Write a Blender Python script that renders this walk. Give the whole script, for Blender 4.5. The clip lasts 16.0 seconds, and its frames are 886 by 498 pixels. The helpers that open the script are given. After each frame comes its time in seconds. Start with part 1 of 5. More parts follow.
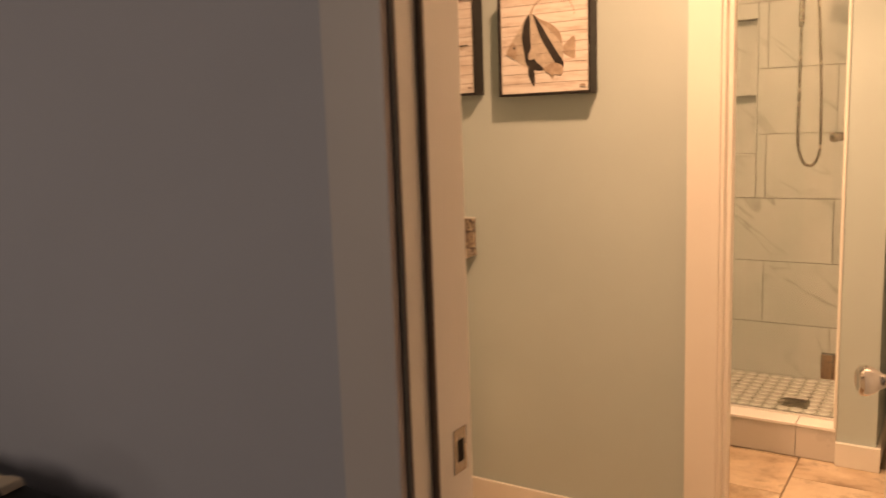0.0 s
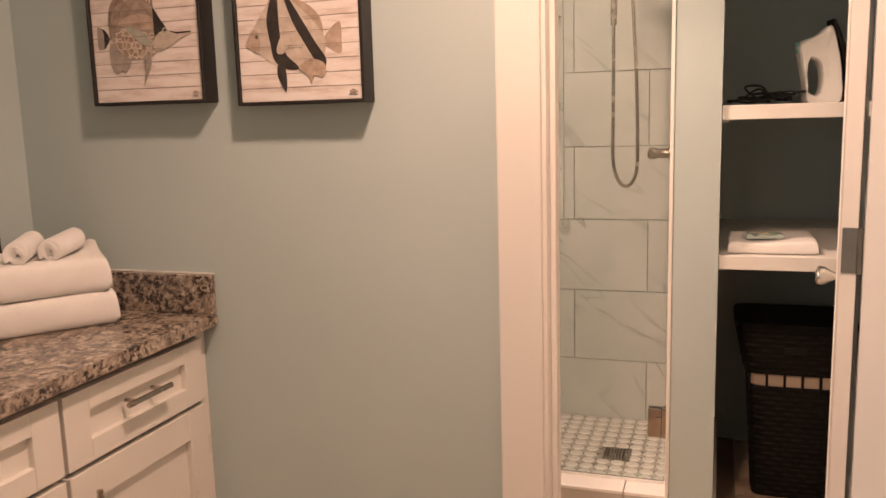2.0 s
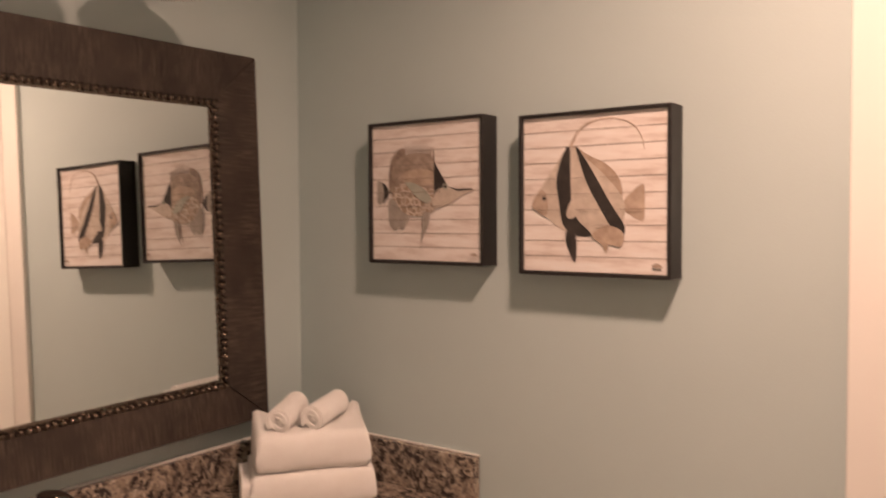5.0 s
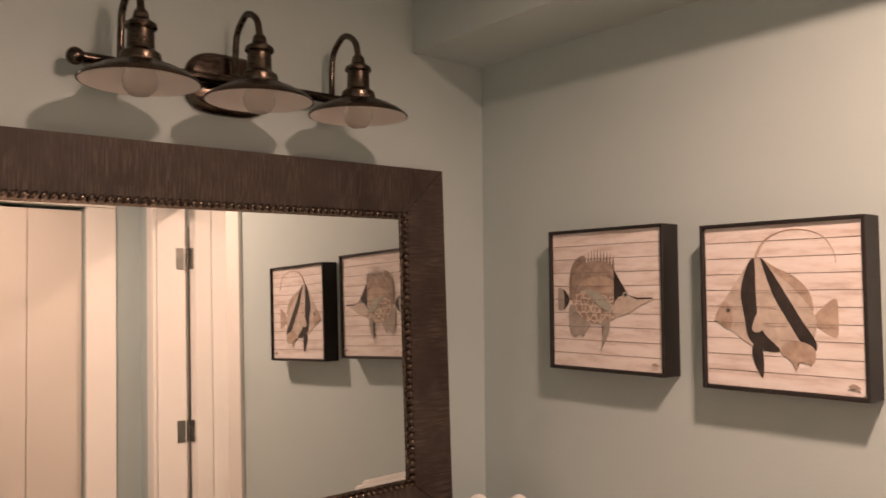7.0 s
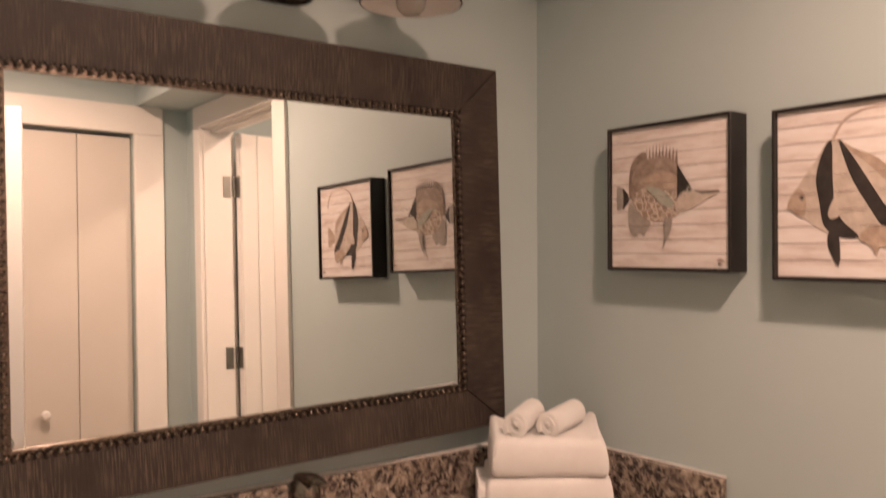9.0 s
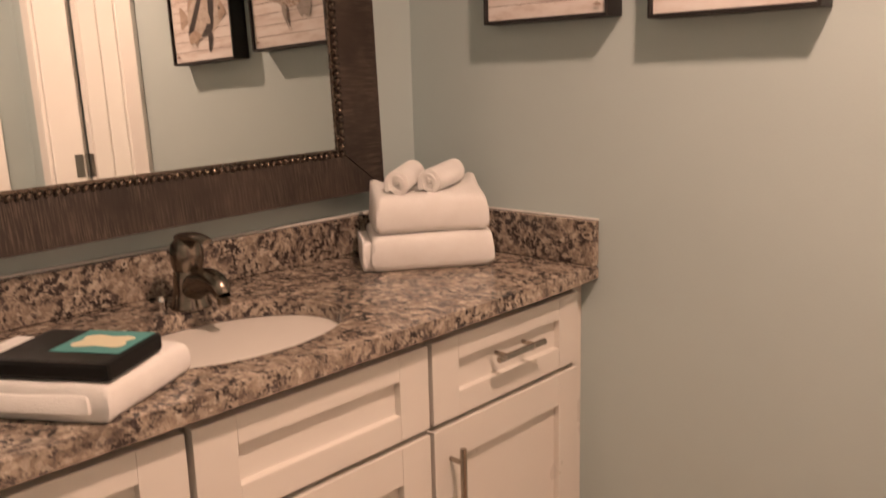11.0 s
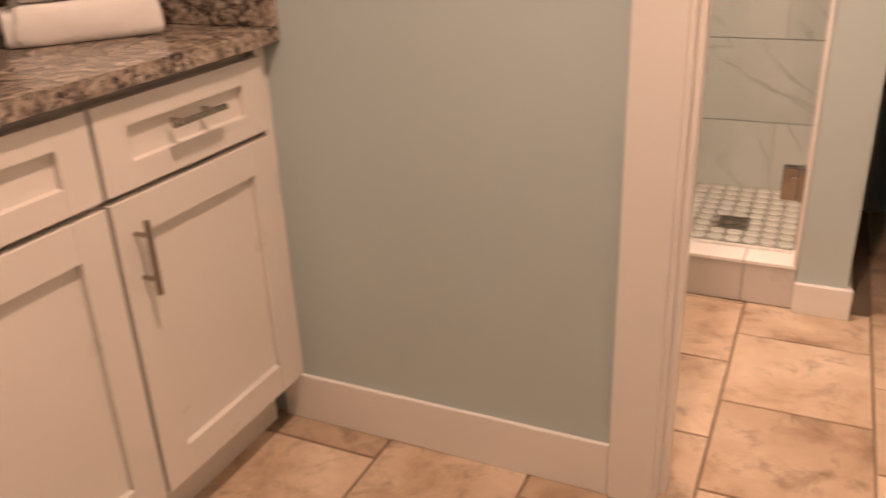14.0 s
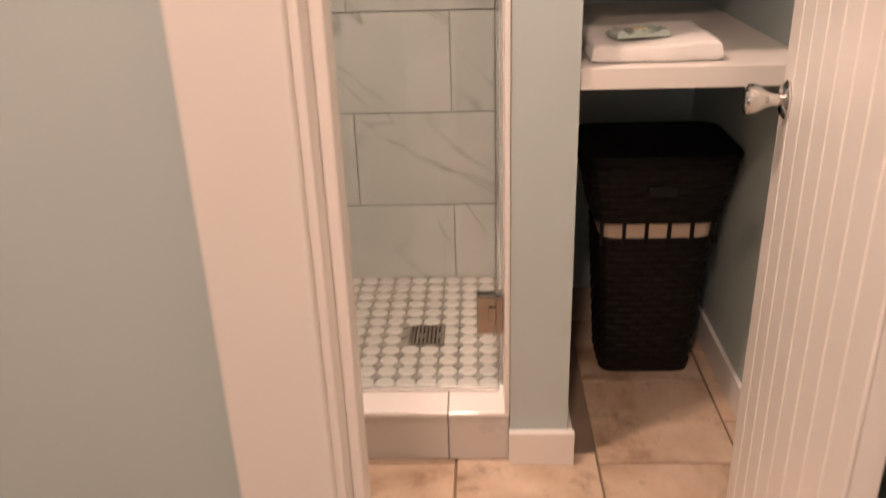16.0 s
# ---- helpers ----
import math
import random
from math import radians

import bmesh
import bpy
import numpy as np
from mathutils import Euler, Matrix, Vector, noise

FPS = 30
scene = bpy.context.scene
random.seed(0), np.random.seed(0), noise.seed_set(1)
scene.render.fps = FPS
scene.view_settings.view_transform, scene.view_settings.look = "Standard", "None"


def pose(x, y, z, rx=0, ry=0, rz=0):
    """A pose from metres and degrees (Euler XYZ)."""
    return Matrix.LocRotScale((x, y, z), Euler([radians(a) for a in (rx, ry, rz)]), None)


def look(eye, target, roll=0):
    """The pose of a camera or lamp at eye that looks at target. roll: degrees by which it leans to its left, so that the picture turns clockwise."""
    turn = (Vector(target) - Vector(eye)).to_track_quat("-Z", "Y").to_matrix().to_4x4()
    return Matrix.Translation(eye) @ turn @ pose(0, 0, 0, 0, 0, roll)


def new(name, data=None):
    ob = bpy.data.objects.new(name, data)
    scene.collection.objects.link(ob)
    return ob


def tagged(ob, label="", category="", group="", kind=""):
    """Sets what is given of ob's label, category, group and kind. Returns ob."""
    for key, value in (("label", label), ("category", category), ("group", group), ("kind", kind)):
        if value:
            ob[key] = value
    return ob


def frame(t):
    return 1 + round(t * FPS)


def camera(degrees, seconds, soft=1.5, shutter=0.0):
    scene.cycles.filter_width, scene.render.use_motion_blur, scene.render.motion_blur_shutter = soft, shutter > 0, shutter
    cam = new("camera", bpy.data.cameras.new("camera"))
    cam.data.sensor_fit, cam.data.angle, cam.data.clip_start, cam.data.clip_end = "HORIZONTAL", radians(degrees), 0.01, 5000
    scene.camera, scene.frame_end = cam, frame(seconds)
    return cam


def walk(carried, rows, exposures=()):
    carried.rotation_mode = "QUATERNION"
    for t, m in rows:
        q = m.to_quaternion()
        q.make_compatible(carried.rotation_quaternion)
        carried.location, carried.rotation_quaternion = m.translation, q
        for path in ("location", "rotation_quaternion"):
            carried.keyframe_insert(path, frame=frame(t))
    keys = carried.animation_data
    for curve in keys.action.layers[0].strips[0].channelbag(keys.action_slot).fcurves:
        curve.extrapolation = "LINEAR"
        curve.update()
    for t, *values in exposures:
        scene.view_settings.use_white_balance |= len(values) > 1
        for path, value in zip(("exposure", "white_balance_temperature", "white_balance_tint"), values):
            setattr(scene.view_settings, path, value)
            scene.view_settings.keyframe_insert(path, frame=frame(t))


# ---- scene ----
cam = camera(56.5, 16.0, soft=1.5, shutter=0.6)
PATH = [
    (0, (0.476, 0.078, 1.318), (-0.588, 1.745, 1.02), -2.0),
    (0.5, (0.417, 0.231, 1.326), (-0.534, 1.963, 1.02), -1.9),
    (1, (0.323, 0.449, 1.34), (-0.484, 2.252, 1.03), -1.9),
    (1.5, (0.278, 0.624, 1.343), (-0.4, 2.478, 1.025), -1.7),
    (2, (0.245, 0.766, 1.359), (-0.388, 2.637, 1.044), -1.6),
    (2.5, (0.199, 0.858, 1.361), (-0.44, 2.726, 1.044), -1.3),
    (3, (0.103, 0.957, 1.389), (-0.573, 2.813, 1.075), -1.1),
    (3.5, (0.053, 1.02, 1.433), (-0.677, 2.856, 1.125), -0.8),
    (4, (0.044, 1.009, 1.441), (-0.797, 2.81, 1.218), -0.6),
    (4.5, (0.053, 1.003, 1.483), (-0.979, 2.709, 1.321), -0.5),
    (5, (0.072, 1.0, 1.502), (-1.12, 2.604, 1.426), -0.3),
    (5.2, (0.076, 0.999, 1.504), (-1.165, 2.567, 1.465), -0.3),
    (7.3, (0.129, 0.994, 1.578), (-1.44, 2.229, 1.691), -0.4),
    (7.5, (0.13, 1.006, 1.575), (-1.459, 2.216, 1.693), -0.4),
    (8, (0.106, 0.999, 1.552), (-1.493, 2.195, 1.671), -0.4),
    (8.5, (0.079, 1.007, 1.507), (-1.529, 2.193, 1.597), -0.3),
    (9, (0.065, 1.007, 1.447), (-1.533, 2.21, 1.452), -0.1),
    (9.5, (0.056, 1.004, 1.403), (-1.482, 2.276, 1.276), 0.0),
    (9.7, (0.058, 1.003, 1.405), (-1.455, 2.298, 1.214), -0.5),
    (11.8, (0.007, 0.969, 1.224), (-1.245, 2.444, 0.719), -1.5),
    (12, (0.01, 0.972, 1.213), (-1.222, 2.452, 0.67), -1.6),
    (12.5, (0.002, 0.975, 1.182), (-1.157, 2.479, 0.555), -1.9),
    (13, (0.013, 0.981, 1.165), (-1.051, 2.526, 0.47), -2.2),
    (13.5, (0.083, 0.996, 1.159), (-0.863, 2.588, 0.406), -2.4),
    (14, (0.114, 1.03, 1.156), (-0.675, 2.683, 0.351), -2.4),
    (14.5, (0.078, 1.17, 1.158), (-0.503, 2.892, 0.324), -2.5),
    (15, (0.065, 1.309, 1.176), (-0.276, 3.094, 0.34), -2.6),
    (15.5, (0.054, 1.575, 1.257), (-0.11, 3.362, 0.373), -2.2),
    (16, (0.052, 1.759, 1.263), (-0.041, 3.583, 0.447), -1.9),
]
EXPOSURES = [(0.0, 0.05, 11600, 15), (0.5, -0.28, 11000, 14), (1.0, -0.03, 8900, 13), (1.5, -0.08, 7500, 12), (2.0, -0.1, 7000, 12), (3.5, 0.0, 7050, 13), (4.0, 0.0, 7100, 14), (4.4, -0.17, 7150, 15), (5.0, -0.2, 6950, 14), (7.5, -0.1, 6650, 12), (9.5, -0.03, 6750, 12), (12.0, 0.0, 7150, 12), (13.0, 0.0, 7350, 13), (13.5, -0.13, 7400, 14), (14.0, 0.03, 7150, 14), (14.5, 0.06, 6950, 12), (15.2, -0.01, 6700, 11), (16.0, -0.1, 6450, 12)]
walk(cam, [(t, look(eye, target, roll)) for t, eye, target, roll in PATH], EXPOSURES)

# plan, in metres
XM, YP, XR = -1.388, 2.386, 0.68      # mirror wall, picture wall, opposite wall
YE0, YE1 = 0.868, 0.985              # entry wall, bedroom side and vanity side
CEIL = 2.44
YW = 2.51                            # picture wall, far side
YN = 3.347                           # front of the pier between shower and closet
YB = 4.262                           # back of the shower
XN0, XN1 = 0.113, 0.246              # the pier

# ---- light ----
world = bpy.data.worlds.new("world")
scene.world = world
world.use_nodes = True
wn = world.node_tree.nodes
sky = wn.new("ShaderNodeTexSky")
sky.sky_type, sky.sun_disc, sky.sun_elevation = "NISHITA", False, radians(12)
world.node_tree.links.new(sky.outputs[0], wn["Background"].inputs[0])
wn["Background"].inputs[1].default_value = 0.05


def area_lamp(name, at, size, watts, colour, turn=(0, 0, 0), size_y=None, spread=180):
    d = bpy.data.lights.new(name, "AREA")
    d.energy, d.color, d.size = watts, colour, size
    if size_y:
        d.shape, d.size_y = "RECTANGLE", size_y
    else:
        d.shape = "DISK"
    d.spread = radians(spread)
    ob = new(name, d)
    ob.matrix_world = pose(*at, *turn)
    return tagged(ob, kind="structure")


WARM = (1.0, 0.66, 0.512)
area_lamp("vanity_ceiling_lamp", (-0.06, 1.70, 2.345), 0.12, 27.0, WARM, spread=168)
area_lamp("bath_ceiling_lamp", (-0.39, 2.97, CEIL - 0.05), 0.13, 28, WARM)
area_lamp("bedroom_window_light", (-1.0, -1.96, 1.5), 1.2, 16, (0.93, 0.92, 1.0), (90, 0, 0), 1.2)


# ---- materials ----
def mat(name):
    m = bpy.data.materials.new(name)
    m.use_nodes = True
    return m, m.node_tree, m.node_tree.nodes["Principled BSDF"]


def node(nt, kind, **values):
    n = nt.nodes.new("ShaderNode" + kind)
    for k, v in values.items():
        if k == "operation":
            n.operation = v
        elif k == "blend":
            n.data_type, n.blend_type = "RGBA", v
        elif k == "feature":
            n.feature = v
        else:
            n.inputs[k.replace("_", " ")].default_value = v
    return n


def ramp(nt, src, stops):
    r = nt.nodes.new("ShaderNodeValToRGB")
    els = r.color_ramp.elements
    while len(els) < len(stops):
        els.new(0.5)
    for e, (p, c) in zip(els, stops):
        e.position = p
        e.color = (*c, 1) if len(c) == 3 else c
    nt.links.new(src, r.inputs[0])
    return r.outputs[0]


def coords(nt, scale=(1, 1, 1), spread=0.0):
    """World-size coordinates; spread shifts them for each object by its random number."""
    tc = nt.nodes.new("ShaderNodeTexCoord")
    mp = nt.nodes.new("ShaderNodeMapping")
    mp.inputs["Scale"].default_value = scale
    nt.links.new(tc.outputs["Object"], mp.inputs[0])
    if spread:
        oi = nt.nodes.new("ShaderNodeObjectInfo")
        mul = node(nt, "Math", operation="MULTIPLY")
        mul.inputs[1].default_value = spread
        nt.links.new(oi.outputs["Random"], mul.inputs[0])
        nt.links.new(mul.outputs[0], mp.inputs["Location"])
    return mp.outputs[0]


def noise_of(nt, co, scale, detail=4.0, rough=0.55, distort=0.0):
    n = node(nt, "TexNoise", Scale=scale, Detail=detail, Roughness=rough, Distortion=distort)
    nt.links.new(co, n.inputs["Vector"])
    return n.outputs["Fac"]


def mixed(nt, fac, a, b, blend="MIX"):
    m = node(nt, "Mix", blend=blend)
    if isinstance(fac, (int, float)):
        m.inputs[0].default_value = fac
    else:
        nt.links.new(fac, m.inputs[0])
    for i, v in ((6, a), (7, b)):
        if isinstance(v, tuple):
            m.inputs[i].default_value = (*v, 1)
        else:
            nt.links.new(v, m.inputs[i])
    return m.outputs[2]


def bump(nt, bsdf, height, strength=0.2, distance=0.002):
    b = node(nt, "Bump", Strength=strength, Distance=distance)
    nt.links.new(height, b.inputs["Height"])
    nt.links.new(b.outputs[0], bsdf.inputs["Normal"])


def painted(name, colour, rough=0.5, vary=0.06, grain=180.0, relief=0.15):
    m, nt, b = mat(name)
    co = coords(nt)
    big = noise_of(nt, co, 2.2, 3)
    dark = tuple(c * (1 - vary) for c in colour)
    lite = tuple(min(1, c * (1 + vary)) for c in colour)
    nt.links.new(ramp(nt, big, [(0.3, dark), (0.7, lite)]), b.inputs["Base Color"])
    fine = noise_of(nt, co, grain, 2)
    bump(nt, b, fine, relief, 0.001)
    r = ramp(nt, noise_of(nt, co, 9, 3), [(0.3, (rough - 0.05,) * 3), (0.7, (rough + 0.07,) * 3)])
    nt.links.new(r, b.inputs["Roughness"])
    return m


def metal(name, colour, rough=0.25, brushed=0.0):
    m, nt, b = mat(name)
    b.inputs["Metallic"].default_value = 1
    co = coords(nt, (1, 1, 40) if brushed else (1, 1, 1))
    n = noise_of(nt, co, 30, 4)
    nt.links.new(ramp(nt, n, [(0.3, tuple(c * 0.85 for c in colour)), (0.7, colour)]), b.inputs["Base Color"])
    nt.links.new(ramp(nt, n, [(0.3, (rough * 0.8,) * 3), (0.7, (rough * 1.25,) * 3)]), b.inputs["Roughness"])
    return m


WALL = painted("pale_aqua_wall_paint", (0.468, 0.552, 0.548), 0.55, 0.03, 260, 0.25)
BEDWALL = painted("grey_blue_bedroom_paint", (0.34, 0.35, 0.42), 0.6, 0.03, 260, 0.25)
CEILING = painted("white_ceiling_paint", (0.74, 0.73, 0.71), 0.7, 0.03, 160, 0.3)
TRIM = painted("white_trim_paint", (0.80, 0.78, 0.74), 0.34, 0.03, 60, 0.08)
# casing on the entry frame's bedroom side, darker and greyer than TRIM
GREYTRIM = painted("grey_bedroom_casing", (0.47, 0.435, 0.45), 0.4, 0.03, 60, 0.08)
DOORCREAM = painted("cream_door_paint", (0.62, 0.585, 0.53), 0.4, 0.03, 60, 0.08)
CABINET = painted("white_cabinet_lacquer", (0.71, 0.68, 0.63), 0.32, 0.025, 40, 0.05)
SHELFWHITE = painted("white_shelf_paint", (0.78, 0.76, 0.72), 0.45, 0.03, 60, 0.1)
# dark brown of the thin strips along the entry jamb's two steps
DARKSTRIP = painted("dark_brown_strip", (0.105, 0.078, 0.062), 0.7, 0.15)
GAPDARK = painted("dark_gap", (0.02, 0.018, 0.016), 0.8, 0.1)
NICKEL = metal("brushed_nickel", (0.42, 0.365, 0.315), 0.24)
FAUCETMETAL = metal("dark_nickel", (0.24, 0.205, 0.17), 0.20)
CHROME = metal("chrome", (0.75, 0.73, 0.71), 0.12)
BRONZE = metal("antique_bronze", (0.125, 0.100, 0.080), 0.25, 1)
HINGE = metal("dull_steel_hinge", (0.30, 0.29, 0.26), 0.42)
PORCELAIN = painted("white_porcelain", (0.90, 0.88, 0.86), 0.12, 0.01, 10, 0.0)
ENAMEL = painted("white_shade_enamel", (0.80, 0.77, 0.74), 0.35, 0.02, 10, 0.0)
BLACKPLASTIC = painted("black_plastic", (0.008, 0.008, 0.008), 0.5, 0.2, 80, 0.1)
for dark in (BLACKPLASTIC, GAPDARK):
    dark.node_tree.nodes["Principled BSDF"].inputs["Specular IOR Level"].default_value = 0.2
WHITEPLASTIC = painted("white_plastic", (0.78, 0.76, 0.73), 0.3, 0.02, 30, 0.02)
TEAL = painted("teal_print", (0.07, 0.30, 0.29), 0.4, 0.25, 60, 0.05)
CREAM = painted("cream_print", (0.74, 0.68, 0.48), 0.45, 0.25, 90, 0.05)
PACKET = painted("clear_green_wrapper", (0.46, 0.56, 0.51), 0.25, 0.2, 60, 0.05)
TAN = painted("tan_linen", (0.62, 0.50, 0.38), 0.8, 0.1, 400, 0.6)
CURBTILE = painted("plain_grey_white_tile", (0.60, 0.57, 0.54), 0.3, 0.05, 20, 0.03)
GLASSHINGE = metal("polished_nickel", (0.40, 0.37, 0.34), 0.10)
GROUT = painted("grey_grout", (0.36, 0.34, 0.31), 0.85, 0.12, 300, 0.5)
FLOORGROUT = painted("brown_grout", (0.24, 0.185, 0.135), 0.9, 0.2, 300, 0.5)
CARPET = painted("grey_carpet", (0.22, 0.21, 0.2), 0.95, 0.2, 500, 1.0)
FRAMEBLACK = painted("dark_frame_paint", (0.014, 0.011, 0.010), 0.48, 0.25, 90, 0.15)


def granite():
    m, nt, b = mat("speckled_granite")
    co = coords(nt)
    warp = noise_of(nt, co, 9, 3)
    base = ramp(nt, noise_of(nt, co, 26, 7, 0.75), [(0.36, (0.085, 0.066, 0.056)), (0.47, (0.23, 0.18, 0.142)), (0.60, (0.54, 0.46, 0.375))])
    shift = node(nt, "TexNoise", Scale=60.0, Detail=3.0)
    nt.links.new(co, shift.inputs["Vector"])
    bent = mixed(nt, 0.016, co, shift.outputs["Color"], "ADD")
    v = node(nt, "TexVoronoi", Scale=120.0)
    nt.links.new(bent, v.inputs["Vector"])
    cells = ramp(nt, v.outputs["Color"], [(0.0, (0.04, 0.032, 0.029)), (0.25, (0.18, 0.137, 0.11)), (0.6, (0.34, 0.275, 0.215)), (0.95, (0.64, 0.565, 0.47))])
    c1 = mixed(nt, 0.5, base, cells)
    patch = ramp(nt, noise_of(nt, co, 18, 4, 0.6), [(0.44, (0, 0, 0)), (0.52, (1, 1, 1))])
    fleck = ramp(nt, noise_of(nt, co, 88, 4, 0.68), [(0.50, (0, 0, 0)), (0.54, (1, 1, 1))])
    both = mixed(nt, 1.0, patch, fleck, "MULTIPLY")
    c2 = mixed(nt, both, c1, (0.040, 0.031, 0.029))
    grey = ramp(nt, noise_of(nt, co, 55, 5, 0.7), [(0.57, (0, 0, 0)), (0.61, (1, 1, 1))])
    c3 = mixed(nt, grey, c2, (0.085, 0.068, 0.064))
    nt.links.new(c3, b.inputs["Base Color"])
    b.inputs["Roughness"].default_value = 0.22
    bump(nt, b, warp, 0.03, 0.001)
    return m


GRANITE = granite()


def marble():
    m, nt, b = mat("white_marble_tile")
    co = coords(nt, (1, 1, 1), 37.0)
    warp = noise_of(nt, co, 3.0, 4, 0.6)
    tilt = nt.nodes.new("ShaderNodeMapping")
    tilt.inputs["Rotation"].default_value = (0, radians(-38), 0)
    nt.links.new(co, tilt.inputs[0])
    sq = nt.nodes.new("ShaderNodeMapping")
    sq.inputs["Scale"].default_value = (0.55, 1.0, 2.6)
    nt.links.new(tilt.outputs[0], sq.inputs[0])
    vein = noise_of(nt, sq.outputs[0], 2.4, 3, 0.5, 0.7)
    thin = ramp(nt, vein, [(0.478, (0, 0, 0)), (0.499, (1, 1, 1)), (0.504, (1, 1, 1)), (0.535, (0, 0, 0))])
    place = ramp(nt, noise_of(nt, co, 2.4, 3), [(0.47, (0, 0, 0)), (0.66, (1, 1, 1))])
    fac = mixed(nt, 1.0, thin, place, "MULTIPLY")
    cloud = ramp(nt, warp, [(0.35, (0.50, 0.52, 0.505)), (0.65, (0.58, 0.59, 0.575))])
    nt.links.new(mixed(nt, fac, cloud, (0.33, 0.33, 0.32)), b.inputs["Base Color"])
    b.inputs["Roughness"].default_value = 0.16
    return m


MARBLE = marble()


def floor_tile():
    m, nt, b = mat("travertine_look_floor_tile")
    co = coords(nt, (1, 1, 1), 53.0)
    base = ramp(nt, noise_of(nt, co, 4.5, 6, 0.62, 0.3), [(0.30, (0.34, 0.235, 0.155)), (0.45, (0.60, 0.46, 0.335)), (0.66, (0.76, 0.63, 0.49))])
    stain = ramp(nt, noise_of(nt, co, 9, 6, 0.7, 0.4), [(0.53, (0, 0, 0)), (0.72, (1, 1, 1))])
    half = node(nt, "Math", operation="MULTIPLY")
    half.inputs[1].default_value = 0.75
    nt.links.new(stain, half.inputs[0])
    c = mixed(nt, half.outputs[0], base, (0.20, 0.13, 0.08))
    oi = nt.nodes.new("ShaderNodeObjectInfo")
    tone = ramp(nt, oi.outputs["Random"], [(0.0, (0.66, 0.63, 0.60)), (1.0, (1.0, 1.0, 1.0))])
    nt.links.new(mixed(nt, 1.0, c, tone, "MULTIPLY"), b.inputs["Base Color"])
    nt.links.new(ramp(nt, noise_of(nt, co, 14, 4), [(0.3, (0.34,) * 3), (0.7, (0.52,) * 3)]), b.inputs["Roughness"])
    bump(nt, b, noise_of(nt, co, 22, 6, 0.65), 0.25, 0.003)
    return m


TILE = floor_tile()


def frame_wood():
    """Dark brown wood, cut across by fine pale scratches."""
    m, nt, b = mat("distressed_brown_wood")
    co = coords(nt, (1, 1, 1))
    streak = nt.nodes.new("ShaderNodeMapping")
    streak.inputs["Scale"].default_value = (1, 20, 1)
    nt.links.new(co, streak.inputs[0])
    base = ramp(nt, noise_of(nt, co, 8, 5, 0.6), [(0.3, (0.024, 0.017, 0.0135)), (0.7, (0.052, 0.037, 0.030))])
    s = ramp(nt, noise_of(nt, streak.outputs[0], 18, 3, 0.6), [(0.47, (0, 0, 0)), (0.62, (1, 1, 1))])
    where = ramp(nt, noise_of(nt, co, 11, 3), [(0.36, (0.08, 0.08, 0.08)), (0.58, (1, 1, 1))])
    fac = mixed(nt, 1.0, s, where, "MULTIPLY")
    nt.links.new(mixed(nt, fac, base, (0.098, 0.073, 0.057)), b.inputs["Base Color"])
    b.inputs["Roughness"].default_value = 0.45
    b.inputs["Specular IOR Level"].default_value = 0.35
    bump(nt, b, noise_of(nt, streak.outputs[0], 18, 3, 0.6), 0.55, 0.0015)
    return m


WOOD = frame_wood()
WOODX = frame_wood()
WOODX.node_tree.nodes["Mapping.001"].inputs["Scale"].default_value = (1, 1, 20)


def terry():
    m, nt, b = mat("white_terry_cloth")
    co = coords(nt)
    nt.links.new(ramp(nt, noise_of(nt, co, 14, 4), [(0.3, (0.84, 0.82, 0.79)), (0.7, (0.91, 0.90, 0.88))]), b.inputs["Base Color"])
    b.inputs["Roughness"].default_value = 0.95
    b.inputs["Sheen Weight"].default_value = 0.25
    bump(nt, b, noise_of(nt, co, 360, 4, 0.75), 0.9, 0.0022)
    return m


TERRY = terry()


def wicker():
    m, nt, b = mat("black_wicker")
    co = coords(nt)
    nt.links.new(ramp(nt, noise_of(nt, co, 60, 3), [(0.3, (0.004, 0.0035, 0.003)), (0.7, (0.010, 0.008, 0.007))]), b.inputs["Base Color"])
    b.inputs["Roughness"].default_value = 0.6
    b.inputs["Specular IOR Level"].default_value = 0.22
    bump(nt, b, noise_of(nt, co, 160, 3), 0.5, 0.002)
    return m


WICKER = wicker()


def glass(name, colour=(0.90, 0.94, 0.92), rough=0.0):
    m, nt, b = mat(name)
    b.inputs["Base Color"].default_value = (*colour, 1)
    b.inputs["Roughness"].default_value = rough
    b.inputs["Transmission Weight"].default_value = 1
    b.inputs["IOR"].default_value = 1.45
    return m


GLASS = glass("clear_shower_glass", (0.87, 0.94, 0.92))
FROST = glass("frosted_bulb_glass", (0.9, 0.88, 0.85), 0.45)
m_, nt_, b_ = mat("silvered_mirror")
b_.inputs["Metallic"].default_value, b_.inputs["Roughness"].default_value = 1, 0.005
b_.inputs["Base Color"].default_value = (0.81, 0.82, 0.80, 1)
MIRROR = m_


def board_paint():
    """Whitewashed planks with a pink cast and thin worn streaks."""
    m, nt, b = mat("whitewashed_planks")
    co = coords(nt, (1, 1, 5), 11.0)
    nt.links.new(ramp(nt, noise_of(nt, co, 9, 5, 0.65), [(0.30, (0.56, 0.46, 0.41)), (0.5, (0.76, 0.69, 0.65)), (0.7, (0.82, 0.78, 0.755))]), b.inputs["Base Color"])
    b.inputs["Roughness"].default_value = 0.5
    return m


BOARD = board_paint()


def ink(name, a, c, scale=40.0):
    m, nt, b = mat(name)
    co = coords(nt)
    nt.links.new(ramp(nt, noise_of(nt, co, scale, 4, 0.65), [(0.32, a), (0.68, c)]), b.inputs["Base Color"])
    b.inputs["Roughness"].default_value = 0.55
    return m


